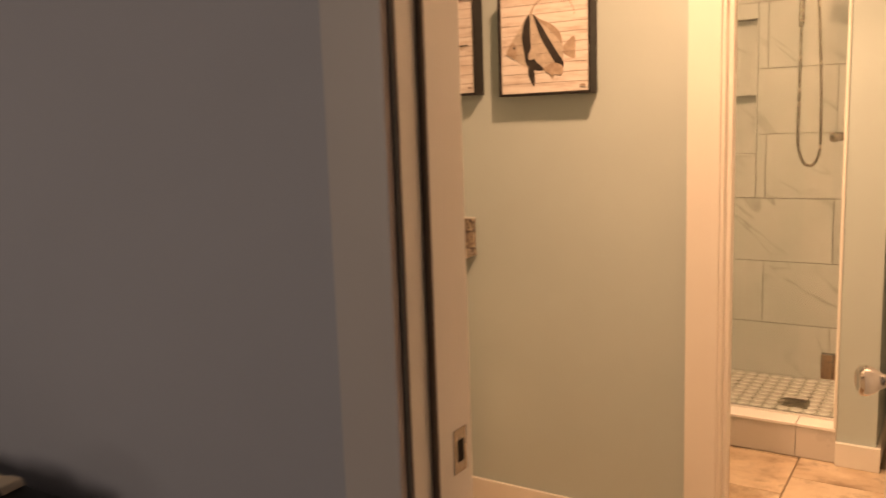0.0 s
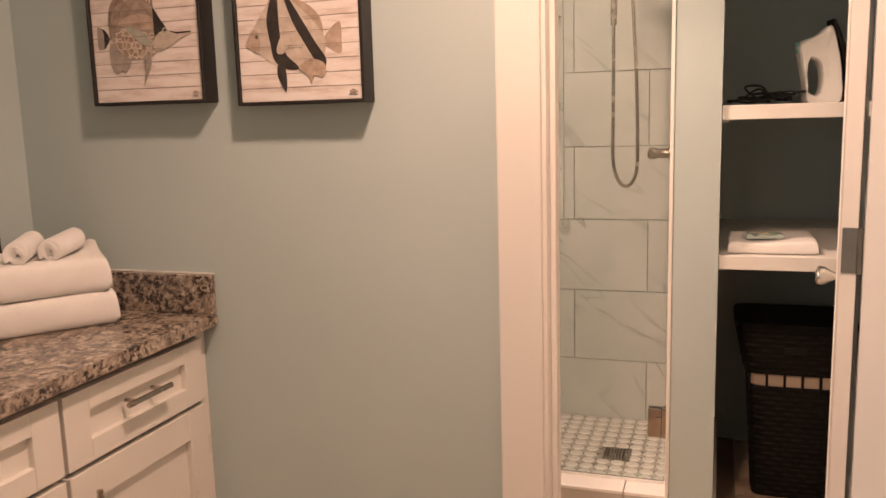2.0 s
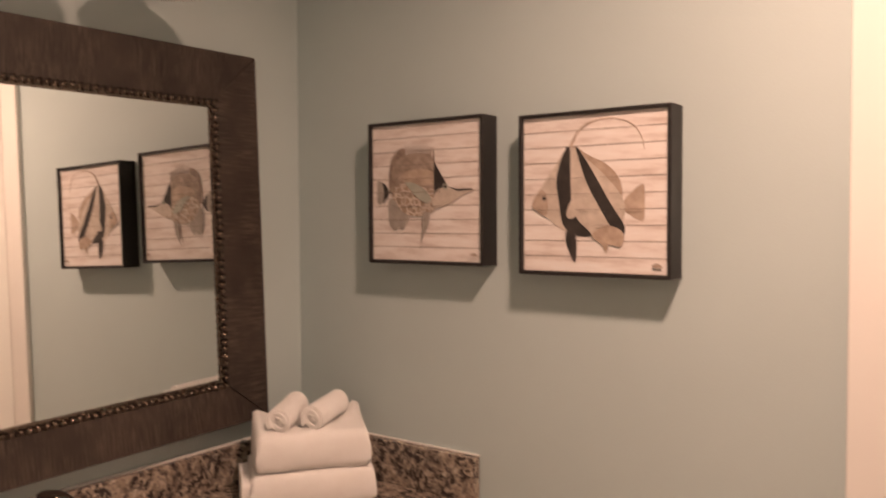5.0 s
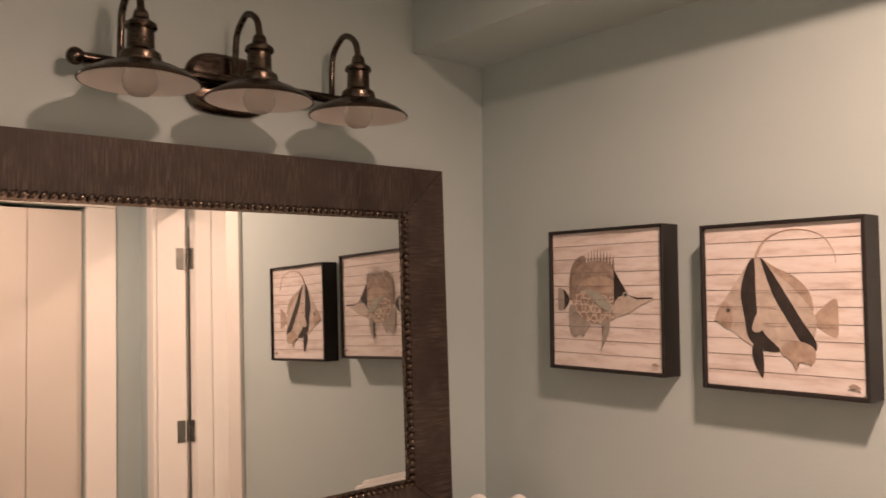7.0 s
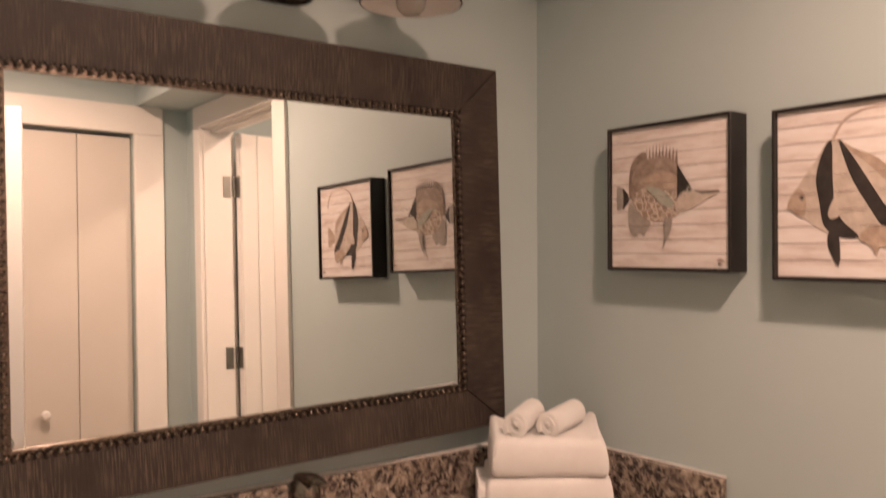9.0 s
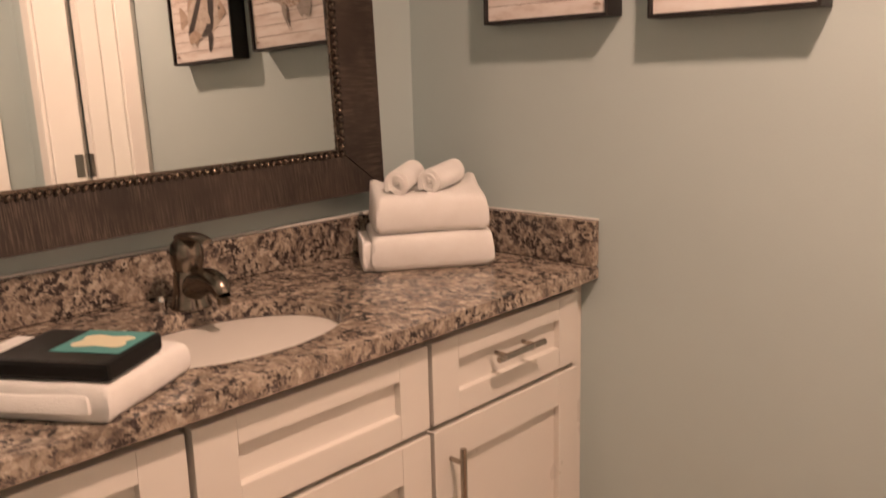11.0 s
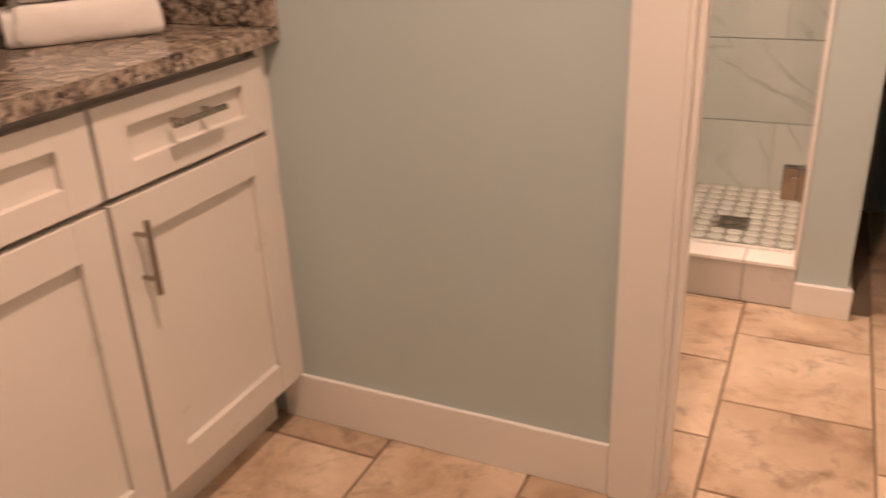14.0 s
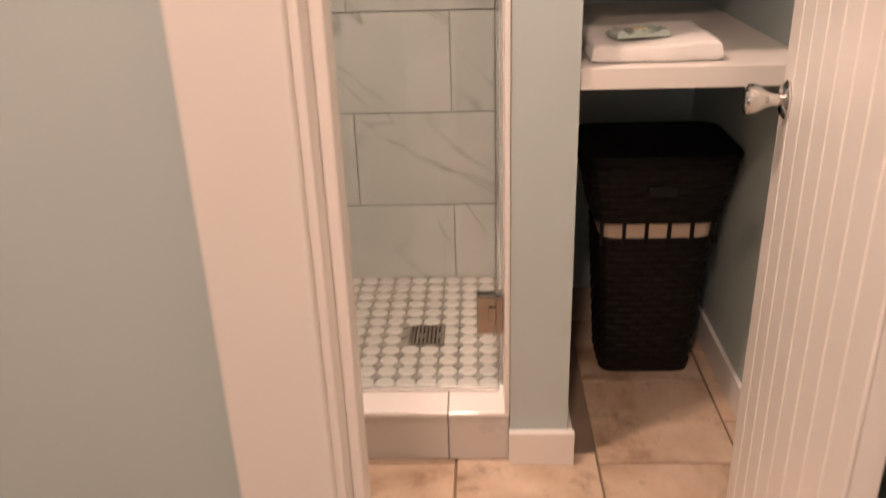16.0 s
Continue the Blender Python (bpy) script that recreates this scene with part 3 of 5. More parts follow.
def slab_with_hole(bm, z0, z1, n=72):
    inner_v, outer_v = [], []
    for i in range(n):
        a = 2 * math.pi * i / n
        c, s = math.cos(a), math.sin(a)
        inner_v.append((CXS + AX * c, CYS + AY * s))
        reach = min(((X1 - CXS) / c) if c > 1e-6 else 1e9, ((X0 - CXS) / c) if c < -1e-6 else 1e9, ((Y1T - CYS) / s) if s > 1e-6 else 1e9, ((Y0T - CYS) / s) if s < -1e-6 else 1e9)
        outer_v.append([CXS + reach * c, CYS + reach * s])
    for cx in (X0, X1):
        for cy in (Y0T, Y1T):
            k = min(range(n), key=lambda i: (outer_v[i][0] - cx) ** 2 + (outer_v[i][1] - cy) ** 2)
            outer_v[k] = [cx, cy]
    rings = {}
    for key, pts in (("i", inner_v), ("o", outer_v)):
        for lev, z in (("t", z1), ("b", z0)):
            rings[key + lev] = [bm.verts.new((p[0], p[1], z)) for p in pts]
    for i in range(n):
        j = (i + 1) % n
        bm.faces.new((rings["it"][i], rings["ot"][i], rings["ot"][j], rings["it"][j]))
        bm.faces.new((rings["ib"][j], rings["ob"][j], rings["ob"][i], rings["ib"][i]))
        bm.faces.new((rings["it"][j], rings["ib"][j], rings["ib"][i], rings["it"][i]))
        bm.faces.new((rings["ot"][i], rings["ob"][i], rings["ob"][j], rings["ot"][j]))
    front = [e for e in bm.edges if all(abs(v.co.x - X1) < 1e-5 for v in e.verts) and abs(e.verts[0].co.z - e.verts[1].co.z) < 1e-5]
    rim = [e for e in bm.edges if e.verts[0] in rings["it"] and e.verts[1] in rings["it"]]
    bmesh.ops.bevel(bm, geom=front + rim, offset=0.005, segments=3, affect="EDGES")
    return bm


worktop = thing("worktop", ((X0 + X1) / 2, CYS, EDGE), "speckled brown and grey granite worktop with backsplash", "worktop")
part("slab", slab_with_hole(bmesh.new(), EDGE, TOP), GRANITE, worktop)
part("backsplash", box(XM + 0.001, XM + 0.021, Y0T, YP - 0.002, TOP + 0.001, 1.003, 0.002), GRANITE, worktop)
part("side_splash", box(XM + 0.022, X1, YP - 0.021, YP - 0.002, TOP + 0.001, 1.013, 0.002), GRANITE, worktop)
part("caulk", boxes((XM + 0.001, XM + 0.008, Y0T, YP - 0.022, 1.0035, 1.0075), (XM + 0.01, X1, YP - 0.006, YP - 0.001, 1.0135, 1.0165)), WHITEPLASTIC, worktop, "thin line of white caulk")

sink = thing("sink", (CXS, CYS, 0.74), "white oval undermount porcelain basin", "sink")
bm = bmesh.new()
rows = [(1.04, 0.0), (1.0, -0.004), (0.97, -0.03), (0.90, -0.075), (0.72, -0.115), (0.45, -0.135), (0.14, -0.142)]
rings = [[bm.verts.new((CXS + AX * k * math.cos(2 * math.pi * i / 48), CYS + AY * k * math.sin(2 * math.pi * i / 48), EDGE - 0.002 + z)) for i in range(48)] for k, z in rows]
for a, b in zip(rings, rings[1:]):
    for i in range(48):
        bm.faces.new((a[i], a[(i + 1) % 48], b[(i + 1) % 48], b[i]))
bm.faces.new(rings[-1])
part("bowl", bm, PORCELAIN, sink, "", True)
part("drain_ring", lathe([(0.024, 0), (0.022, 0.003), (0.016, 0.002), (0.0, 0.001)], (CXS, CYS, EDGE - 0.143), caps=False), NICKEL, sink, "nickel drain", True)

FX, FY = -1.262, 1.695
faucet = thing("faucet", (FX, FY, TOP), "dark brushed nickel single-lever basin faucet", "faucet")
part("base", lathe([(0.036, 0), (0.036, 0.004), (0.032, 0.010), (0.029, 0.03), (0.026, 0.062), (0.024, 0.066)], (FX, FY, TOP)), FAUCETMETAL, faucet, "", True)
part("spout", tube([(FX - 0.004, FY, TOP + 0.022), (FX + 0.03, FY, TOP + 0.045), (FX + 0.066, FY, TOP + 0.056), (FX + 0.094, FY, TOP + 0.052), (FX + 0.108, FY, TOP + 0.036)], [0.024, 0.024, 0.022, 0.018, 0.014], 18), FAUCETMETAL, faucet, "", True)
part("aerator", lathe([(0.011, 0), (0.011, 0.012), (0.013, 0.014)], (FX + 0.107, FY, TOP + 0.022), n=16), FAUCETMETAL, faucet, "", True)
part("lever_body", lathe([(0.0245, 0.0665), (0.027, 0.074), (0.029, 0.088), (0.029, 0.100), (0.026, 0.113), (0.018, 0.123), (0.008, 0.128), (0.001, 0.129)], (FX, FY, TOP)), FAUCETMETAL, faucet, "", True)
bm = tube([(FX - 0.012, FY, TOP + 0.118), (FX + 0.02, FY, TOP + 0.128), (FX + 0.050, FY, TOP + 0.128), (FX + 0.072, FY, TOP + 0.122)], [0.016, 0.018, 0.014, 0.009], 14)
for v_ in bm.verts:
    v_.co.z = TOP + 0.126 + (v_.co.z - TOP - 0.126) * 0.45
part("lever", bm, FAUCETMETAL, faucet, "", True)
part("overflow_lever", lathe([(0.007, 0), (0.007, 0.012), (0.010, 0.018), (0.006, 0.026)], (FX - 0.012, FY - 0.048, TOP), n=16), CHROME, faucet, "small pop-up knob", True)

# ---- mirror ----
MYAW, MLEAN, MROLL = 1.75, -1.22, 0.8
MC = Vector((-1.335, 1.672, 1.440))
GY0, GY1, GZ0, GZ1 = 1.231, 2.113, 1.152, 1.731
FY0, FY1, FZ0, FZ1 = 1.111, 2.233, 1.052, 1.848
mirror = thing("wall_mirror", MC, "wall mirror in a wide distressed brown frame with beaded edge", "mirror", turn=(MROLL, MLEAN, MYAW))


def mitred(o0, o1, i0, i1, side):
    """One mitred board of the frame: its outer and inner edges in (y, z), front raised at the outer edge."""
    bm = bmesh.new()
    front, back = [], []
    for (y, z), d in ((o0, 0.006), (o1, 0.006), (i1, -0.004), (i0, -0.004)):
        front.append(bm.verts.new((d, y - MC.y, z - MC.z)))
        back.append(bm.verts.new((-0.026, y - MC.y, z - MC.z)))
    bm.faces.new(front)
    bm.faces.new(back[::-1])
    for i in range(4):
        bm.faces.new((front[i], back[i], back[(i + 1) % 4], front[(i + 1) % 4]))
    long_edges = [e for e in bm.edges if e.verts[0] in front and e.verts[1] in front]
    bmesh.ops.bevel(bm, geom=[long_edges[0]], offset=0.003, segments=3, affect="EDGES")
    return bm


co_, ci_ = [(FY0, FZ0), (FY1, FZ0), (FY1, FZ1), (FY0, FZ1)], [(GY0 - 0.012, GZ0 - 0.012), (GY1 + 0.012, GZ0 - 0.012), (GY1 + 0.012, GZ1 + 0.012), (GY0 - 0.012, GZ1 + 0.012)]
for i in range(4):
    j = (i + 1) % 4
    part("frame_board", mitred(co_[i], co_[j], ci_[i], ci_[j], i), WOOD if i % 2 == 0 else WOODX, mirror, "distressed brown wooden board", False, True)
part("glass", box(-0.014, -0.010, GY0 - 0.012 - MC.y, GY1 + 0.012 - MC.y, GZ0 - 0.012 - MC.z, GZ1 + 0.012 - MC.z), MIRROR, mirror, "silvered mirror glass", False, True)
part("backing", box(-0.0255, -0.0145, GY0 - 0.02 - MC.y, GY1 + 0.02 - MC.y, GZ0 - 0.02 - MC.z, GZ1 + 0.02 - MC.z), GAPDARK, mirror, "", False, True)
BEAD = metal("dark_pewter_bead", (0.16, 0.125, 0.10), 0.25)
for y0, y1, z0, z1 in ((GY0 - 0.012, GY1 + 0.012, GZ0 - 0.012, GZ0), (GY0 - 0.012, GY1 + 0.012, GZ1, GZ1 + 0.012), (GY0 - 0.012, GY0, GZ0, GZ1), (GY1, GY1 + 0.012, GZ0, GZ1)):
    part("inner_lip", box(-0.010, -0.006, y0 - MC.y, y1 - MC.y, z0 - MC.z, z1 - MC.z, 0.001), BEAD, mirror, "dark pewter lip", False, True)


def bead_mesh():
    bm = bmesh.new()
    bmesh.ops.create_icosphere(bm, subdivisions=1, radius=0.0070)
    for v in bm.verts:
        v.co = Matrix.Rotation(radians(38), 4, "X") @ Vector((v.co.x * 0.9, v.co.y * 1.5, v.co.z * 0.72))
    me = bpy.data.meshes.new("bead")
    finish(bm, True, 60)
    bm.to_mesh(me)
    bm.free()
    me.materials.append(BEAD)
    return me


bead_me = bead_mesh()
spots = []
ny, nz = 60, 40
for i in range(ny):
    y = GY0 - 0.010 + (GY1 - GY0 + 0.020) * i / (ny - 1)
    spots += [(y, GZ0 - 0.011), (y, GZ1 + 0.011)]
for i in range(1, nz - 1):
    z = GZ0 - 0.010 + (GZ1 - GZ0 + 0.020) * i / (nz - 1)
    spots += [(GY0 - 0.011, z), (GY1 + 0.011, z)]
for y, z in spots:
    ob = new("bead", bead_me)
    ob.parent = mirror
    ob.matrix_basis = pose(-0.002, y - MC.y, z - MC.z)

# ---- vanity light ----
LZ = 1.985
BARX = -1.346
light = thing("vanity_light", (XM, 1.69, LZ), "antique bronze three-shade barn style vanity light, unlit", "wall lamp")
bm = bmesh.new()
n = 40
ring = []
for lev, k in ((0.0, 1.0), (0.012, 1.0), (0.020, 0.90), (0.022, 0.86)):
    ring.append([bm.verts.new((XM + 0.001 + lev, 1.699 + k * (math.copysign(abs(math.cos(2 * math.pi * i / n)) ** 0.6, math.cos(2 * math.pi * i / n)) * 0.088), LZ - 0.004 + k * 0.060 * math.copysign(abs(math.sin(2 * math.pi * i / n)) ** 0.75, math.sin(2 * math.pi * i / n)))) for i in range(n)])
for a, b in zip(ring, ring[1:]):
    for i in range(n):
        bm.faces.new((a[i], a[(i + 1) % n], b[(i + 1) % n], b[i]))
bm.faces.new(ring[-1])
part("backplate", bm, BRONZE, light, "", True)
part("bar", tube([(BARX, 1.408, LZ - 0.004), (BARX, 1.699, LZ - 0.004), (BARX, 1.990, LZ - 0.004)], 0.010, 14), BRONZE, light, "", True)
part("bar_arm", box(XM + 0.02, BARX + 0.004, 1.664, 1.734, LZ - 0.017, LZ + 0.009, 0.004), BRONZE, light)
for y in (1.404, 1.994):
    bm = bmesh.new()
    bmesh.ops.create_uvsphere(bm, u_segments=16, v_segments=10, radius=0.016)
    bmesh.ops.translate(bm, verts=bm.verts, vec=(BARX, y, LZ - 0.004))
    part("finial", bm, BRONZE, light, "", True)
SX = -1.247
for y in (1.480, 1.699, 1.918):
    arm = part("arm", tube([(BARX, y, LZ - 0.004), (BARX, y, LZ + 0.06), (BARX + 0.010, y, LZ + 0.095), (BARX + 0.048, y, LZ + 0.118), (SX - 0.012, y, LZ + 0.098), (SX, y, LZ + 0.065)], 0.0065, 12), BRONZE, light, "", True)
    shade = part("shade", lathe([(0.0200, 0.0013), (0.0319, -0.0013), (0.0354, -0.0038), (0.0496, -0.0069), (0.0522, -0.0095), (0.0673, -0.0139), (0.0699, -0.0164), (0.0841, -0.0227), (0.0929, -0.0290), (0.0996, -0.0353), (0.1004, -0.0372),
                                 (0.0982, -0.0375), (0.0903, -0.0296), (0.0796, -0.0227), (0.0620, -0.0151), (0.0398, -0.0082), (0.0200, -0.0038)], (SX, y, LZ - 0.021), n=48, caps=False), BRONZE, light, "", True)
    part("lining", lathe([(0.0969, -0.0378), (0.0894, -0.0302), (0.0788, -0.0233), (0.0611, -0.0158), (0.0389, -0.0088), (0.0190, -0.0044)], (SX, y, LZ - 0.021), n=48, caps=False), ENAMEL, shade, "white enamel lining", True)
    part("socket", lathe([(0.008, 0.0698), (0.012, 0.0652), (0.014, 0.0537), (0.026, 0.0445), (0.027, 0.0376), (0.022, 0.0330), (0.023, 0.0031), (0.024, 0.0008), (0.033, -0.0061), (0.035, -0.0176), (0.033, -0.0245)], (SX, y, LZ - 0.003), n=32), BRONZE, shade, "ribbed bronze socket", True)
    part("bulb", lathe([(0.012, -0.012), (0.014, -0.024), (0.024, -0.040), (0.0295, -0.056), (0.027, -0.072), (0.017, -0.083), (0.002, -0.086)], (SX, y, LZ + 0.004), n=24), FROST, shade, "unlit frosted bulb", True)


# ---- pictures ----
def picture(at, label):
    """A deep dark box frame with planked board; at: lower outer corner on the wall."""
    S, D, L = 0.297, 0.053, 0.0065
    x, z = at
    t = thing("framed_picture", (x + S / 2, YP, z), label, "picture", "pair of fish pictures")
    yf = YP - D
    for r in ((x, x + L, z, z + S), (x + S - L, x + S, z, z + S), (x + L, x + S - L, z, z + L), (x + L, x + S - L, z + S - L, z + S)):
        part("frame_side", box(r[0], r[1], yf, YP - 0.001, r[2], r[3], 0.001, seg=1), FRAMEBLACK, t)
    part("back_board", box(x + L, x + S - L, yf + 0.010, yf + 0.016, z + L, z + S - L), SEAM, t)
    n = 10
    h = (S - 2 * L) / n
    for i in range(n):
        part("plank", box(x + L + 0.001, x + S - L - 0.001, yf + 0.0075, yf + 0.0101, z + L + i * h + 0.0012, z + L + (i + 1) * h - 0.0003), BOARD, t)
    return t, x + L, z + L, S - 2 * L, yf + 0.0075


LAYER = [("", ""), 0]


def paint(t, name, outline, base, lift, material, label="", steps=5):
    bx, bz, s, y = base
    if LAYER[0] != (t.name, name):
        LAYER[:] = [(t.name, name), LAYER[1] + 1 if LAYER[0][0] == t.name else 1]
    lift = LAYER[1]
    rows_ = [(a * s, b * s) for a, b in outline]
    part(name, sheet(rows_, (bx, y - 0.0003 * lift, bz), 0.0002, steps=steps), material, t, label)


def oval(cu, cv, a, b, n=14, turn=0.0, wob=0.0):
    c, s_ = math.cos(radians(turn)), math.sin(radians(turn))
    out = []
    for i in range(n):
        k = 2 * math.pi * i / n
        r = 1 + wob * math.sin(3 * k)
        p, q = a * r * math.cos(k), b * r * math.sin(k)
        out.append((cu + p * c - q * s_, cv + p * s_ + q * c))
    return out


def seams(t, base, spans):
    """Plank joints that show through the paint: thin lines over the fish, (plank, from, to)."""
    bx, bz, s, y = base
    for k, a, b in spans:
        z = bz + k * s / 10
        part("plank_joint", box(bx + a * s, bx + b * s, y - 0.0047, y - 0.0044, z - 0.0004, z + 0.0004), INKSEAM, t)


t, *base = picture((-1.119, 1.406), "butterflyfish painting on whitewashed planks in dark frame")
paint(t, "tail", [(0.055, 0.59), (0.05, 0.50), (0.055, 0.42), (0.11, 0.43), (0.15, 0.48), (0.17, 0.50), (0.13, 0.56)], base, 0, INKGREY)
paint(t, "tail_band", [(0.105, 0.575), (0.125, 0.50), (0.105, 0.425), (0.13, 0.44), (0.165, 0.49), (0.14, 0.55)], base, 1, INKBLACK)
for i in range(12):
    u = 0.255 + i * 0.028
    top = 0.765 + 0.030 * math.sin((i + 0.5) / 12 * math.pi)
    paint(t, "dorsal_spine", [(u, top - 0.06), (u + 0.016 + 0.001 * i, top + 0.050 + 0.030 * math.sin((i + 1) / 13 * math.pi)), (u + 0.021 + 0.001 * i, top - 0.06)], base, 0, INKDUSK, steps=1)
paint(t, "rear_fin", [(0.175, 0.50), (0.172, 0.66), (0.195, 0.75), (0.25, 0.81), (0.32, 0.82), (0.30, 0.70), (0.26, 0.55)], base, 1, INKDUSK)
paint(t, "body", [(0.195, 0.50), (0.20, 0.66), (0.27, 0.755), (0.42, 0.785), (0.54, 0.76), (0.60, 0.69), (0.65, 0.56), (0.60, 0.44), (0.46, 0.36), (0.30, 0.36), (0.22, 0.42)], base, 1, INKBROWN)
paint(t, "flank", [(0.26, 0.60), (0.34, 0.655), (0.47, 0.67), (0.58, 0.64), (0.60, 0.56), (0.48, 0.55), (0.36, 0.57)], base, 2, INKTAN)
paint(t, "anal_fin", [(0.175, 0.46), (0.165, 0.34), (0.18, 0.26), (0.225, 0.222), (0.27, 0.245), (0.30, 0.225), (0.325, 0.255), (0.36, 0.33), (0.26, 0.42)], base, 2, INKGREY)
paint(t, "belly", [(0.20, 0.50), (0.25, 0.41), (0.33, 0.345), (0.46, 0.325), (0.58, 0.36), (0.64, 0.43), (0.62, 0.51), (0.52, 0.53), (0.40, 0.565), (0.28, 0.565)], base, 2, INKNET)
paint(t, "cheek", [(0.595, 0.715), (0.592, 0.475), (0.615, 0.49), (0.65, 0.525), (0.72, 0.535), (0.665, 0.61)], base, 3, INKBLACK, steps=1)
paint(t, "snout", [(0.60, 0.485), (0.66, 0.528), (0.75, 0.517), (0.80, 0.508), (0.925, 0.513), (0.925, 0.503), (0.83, 0.470), (0.74, 0.42), (0.64, 0.385), (0.58, 0.40)], base, 4, INKPALE)
paint(t, "mouth_line", [(0.70, 0.538), (0.80, 0.515), (0.925, 0.519), (0.925, 0.508), (0.80, 0.502)], base, 4, INKBLACK, steps=1)
paint(t, "eye", oval(0.695, 0.535, 0.024, 0.022, 9), base, 5, INKGREEN)
paint(t, "pupil", oval(0.697, 0.535, 0.011, 0.011, 8), base, 5, INKBLACK)
paint(t, "pectoral_fin", [(0.33, 0.575), (0.42, 0.565), (0.51, 0.52), (0.57, 0.45), (0.54, 0.42), (0.46, 0.45), (0.39, 0.515)], base, 4, INKGREEN)
paint(t, "ventral_fin", [(0.495, 0.345), (0.555, 0.345), (0.54, 0.25), (0.505, 0.19), (0.472, 0.135), (0.495, 0.24)], base, 3, INKGREY)
paint(t, "signature", [(0.91, 0.055), (0.94, 0.07), (0.97, 0.05), (0.94, 0.045)], base, 1, INKBROWN)
seams(t, base, ((3, 0.17, 0.53), (4, 0.22, 0.66), (5, 0.05, 0.66), (6, 0.175, 0.60), (7, 0.18, 0.60)))

t, *base = picture((-0.741, 1.395), "bannerfish painting on whitewashed planks in dark frame")
bx, bz, s_, yb = base
fil = [(0.35, 0.80), (0.41, 0.90), (0.52, 0.955), (0.65, 0.96), (0.77, 0.915), (0.83, 0.83), (0.845, 0.76)]
part("filament", tube([(bx + a * s_, yb - 0.0004, bz + b * s_) for a, b in fil], [0.0026, 0.0020, 0.0014, 0.0011, 0.0009, 0.0008, 0.0006], 6), INKTAN, t)
paint(t, "tail", [(0.70, 0.42), (0.76, 0.50), (0.84, 0.55), (0.85, 0.44), (0.84, 0.33), (0.76, 0.36)], base, 0, INKTAN)
paint(t, "dorsal_fin", [(0.37, 0.80), (0.48, 0.74), (0.60, 0.68), (0.69, 0.58), (0.70, 0.45), (0.62, 0.42), (0.50, 0.6)], base, 1, INKTAN)
paint(t, "body", [(0.07, 0.43), (0.14, 0.55), (0.24, 0.68), (0.34, 0.80), (0.46, 0.72), (0.60, 0.60), (0.72, 0.44), (0.69, 0.28), (0.60, 0.22), (0.44, 0.24), (0.30, 0.27), (0.18, 0.35)], base, 2, INKPALE)
paint(t, "front_band", [(0.30, 0.76), (0.345, 0.79), (0.35, 0.60), (0.36, 0.45), (0.40, 0.34), (0.50, 0.24), (0.40, 0.235), (0.30, 0.30), (0.27, 0.44), (0.25, 0.60)], base, 3, INKBLACK)
paint(t, "rear_band", [(0.39, 0.79), (0.44, 0.74), (0.53, 0.60), (0.64, 0.42), (0.72, 0.30), (0.71, 0.24), (0.66, 0.25), (0.55, 0.42), (0.46, 0.58)], base, 3, INKBLACK)
paint(t, "ventral_fin", [(0.33, 0.27), (0.38, 0.26), (0.395, 0.16), (0.385, 0.07), (0.35, 0.12), (0.32, 0.2)], base, 3, INKBLACK)
paint(t, "anal_fin", [(0.50, 0.24), (0.60, 0.30), (0.71, 0.26), (0.70, 0.17), (0.62, 0.18), (0.60, 0.13), (0.57, 0.18)], base, 4, INKTAN)
paint(t, "pectoral_fin", [(0.33, 0.40), (0.38, 0.49), (0.46, 0.51), (0.44, 0.42), (0.38, 0.35), (0.33, 0.35)], base, 4, INKPALE)
paint(t, "face", [(0.07, 0.43), (0.13, 0.53), (0.18, 0.5), (0.19, 0.42), (0.17, 0.36), (0.10, 0.40)], base, 3, INKTAN)
paint(t, "eye", oval(0.165, 0.475, 0.022, 0.022, 9), base, 4, INKBROWN)
paint(t, "pupil", oval(0.165, 0.475, 0.011, 0.011, 8), base, 5, INKBLACK)
paint(t, "signature", [(0.90, 0.055), (0.93, 0.075), (0.97, 0.05), (0.93, 0.045)], base, 1, INKBROWN)


seams(t, base, ((3, 0.51, 0.62), (4, 0.12, 0.28), (4, 0.39, 0.55), (4, 0.68, 0.85), (5, 0.11, 0.27), (5, 0.36, 0.50), (5, 0.62, 0.70), (6, 0.18, 0.25), (6, 0.35, 0.44), (6, 0.56, 0.68), (7, 0.55, 0.60)))


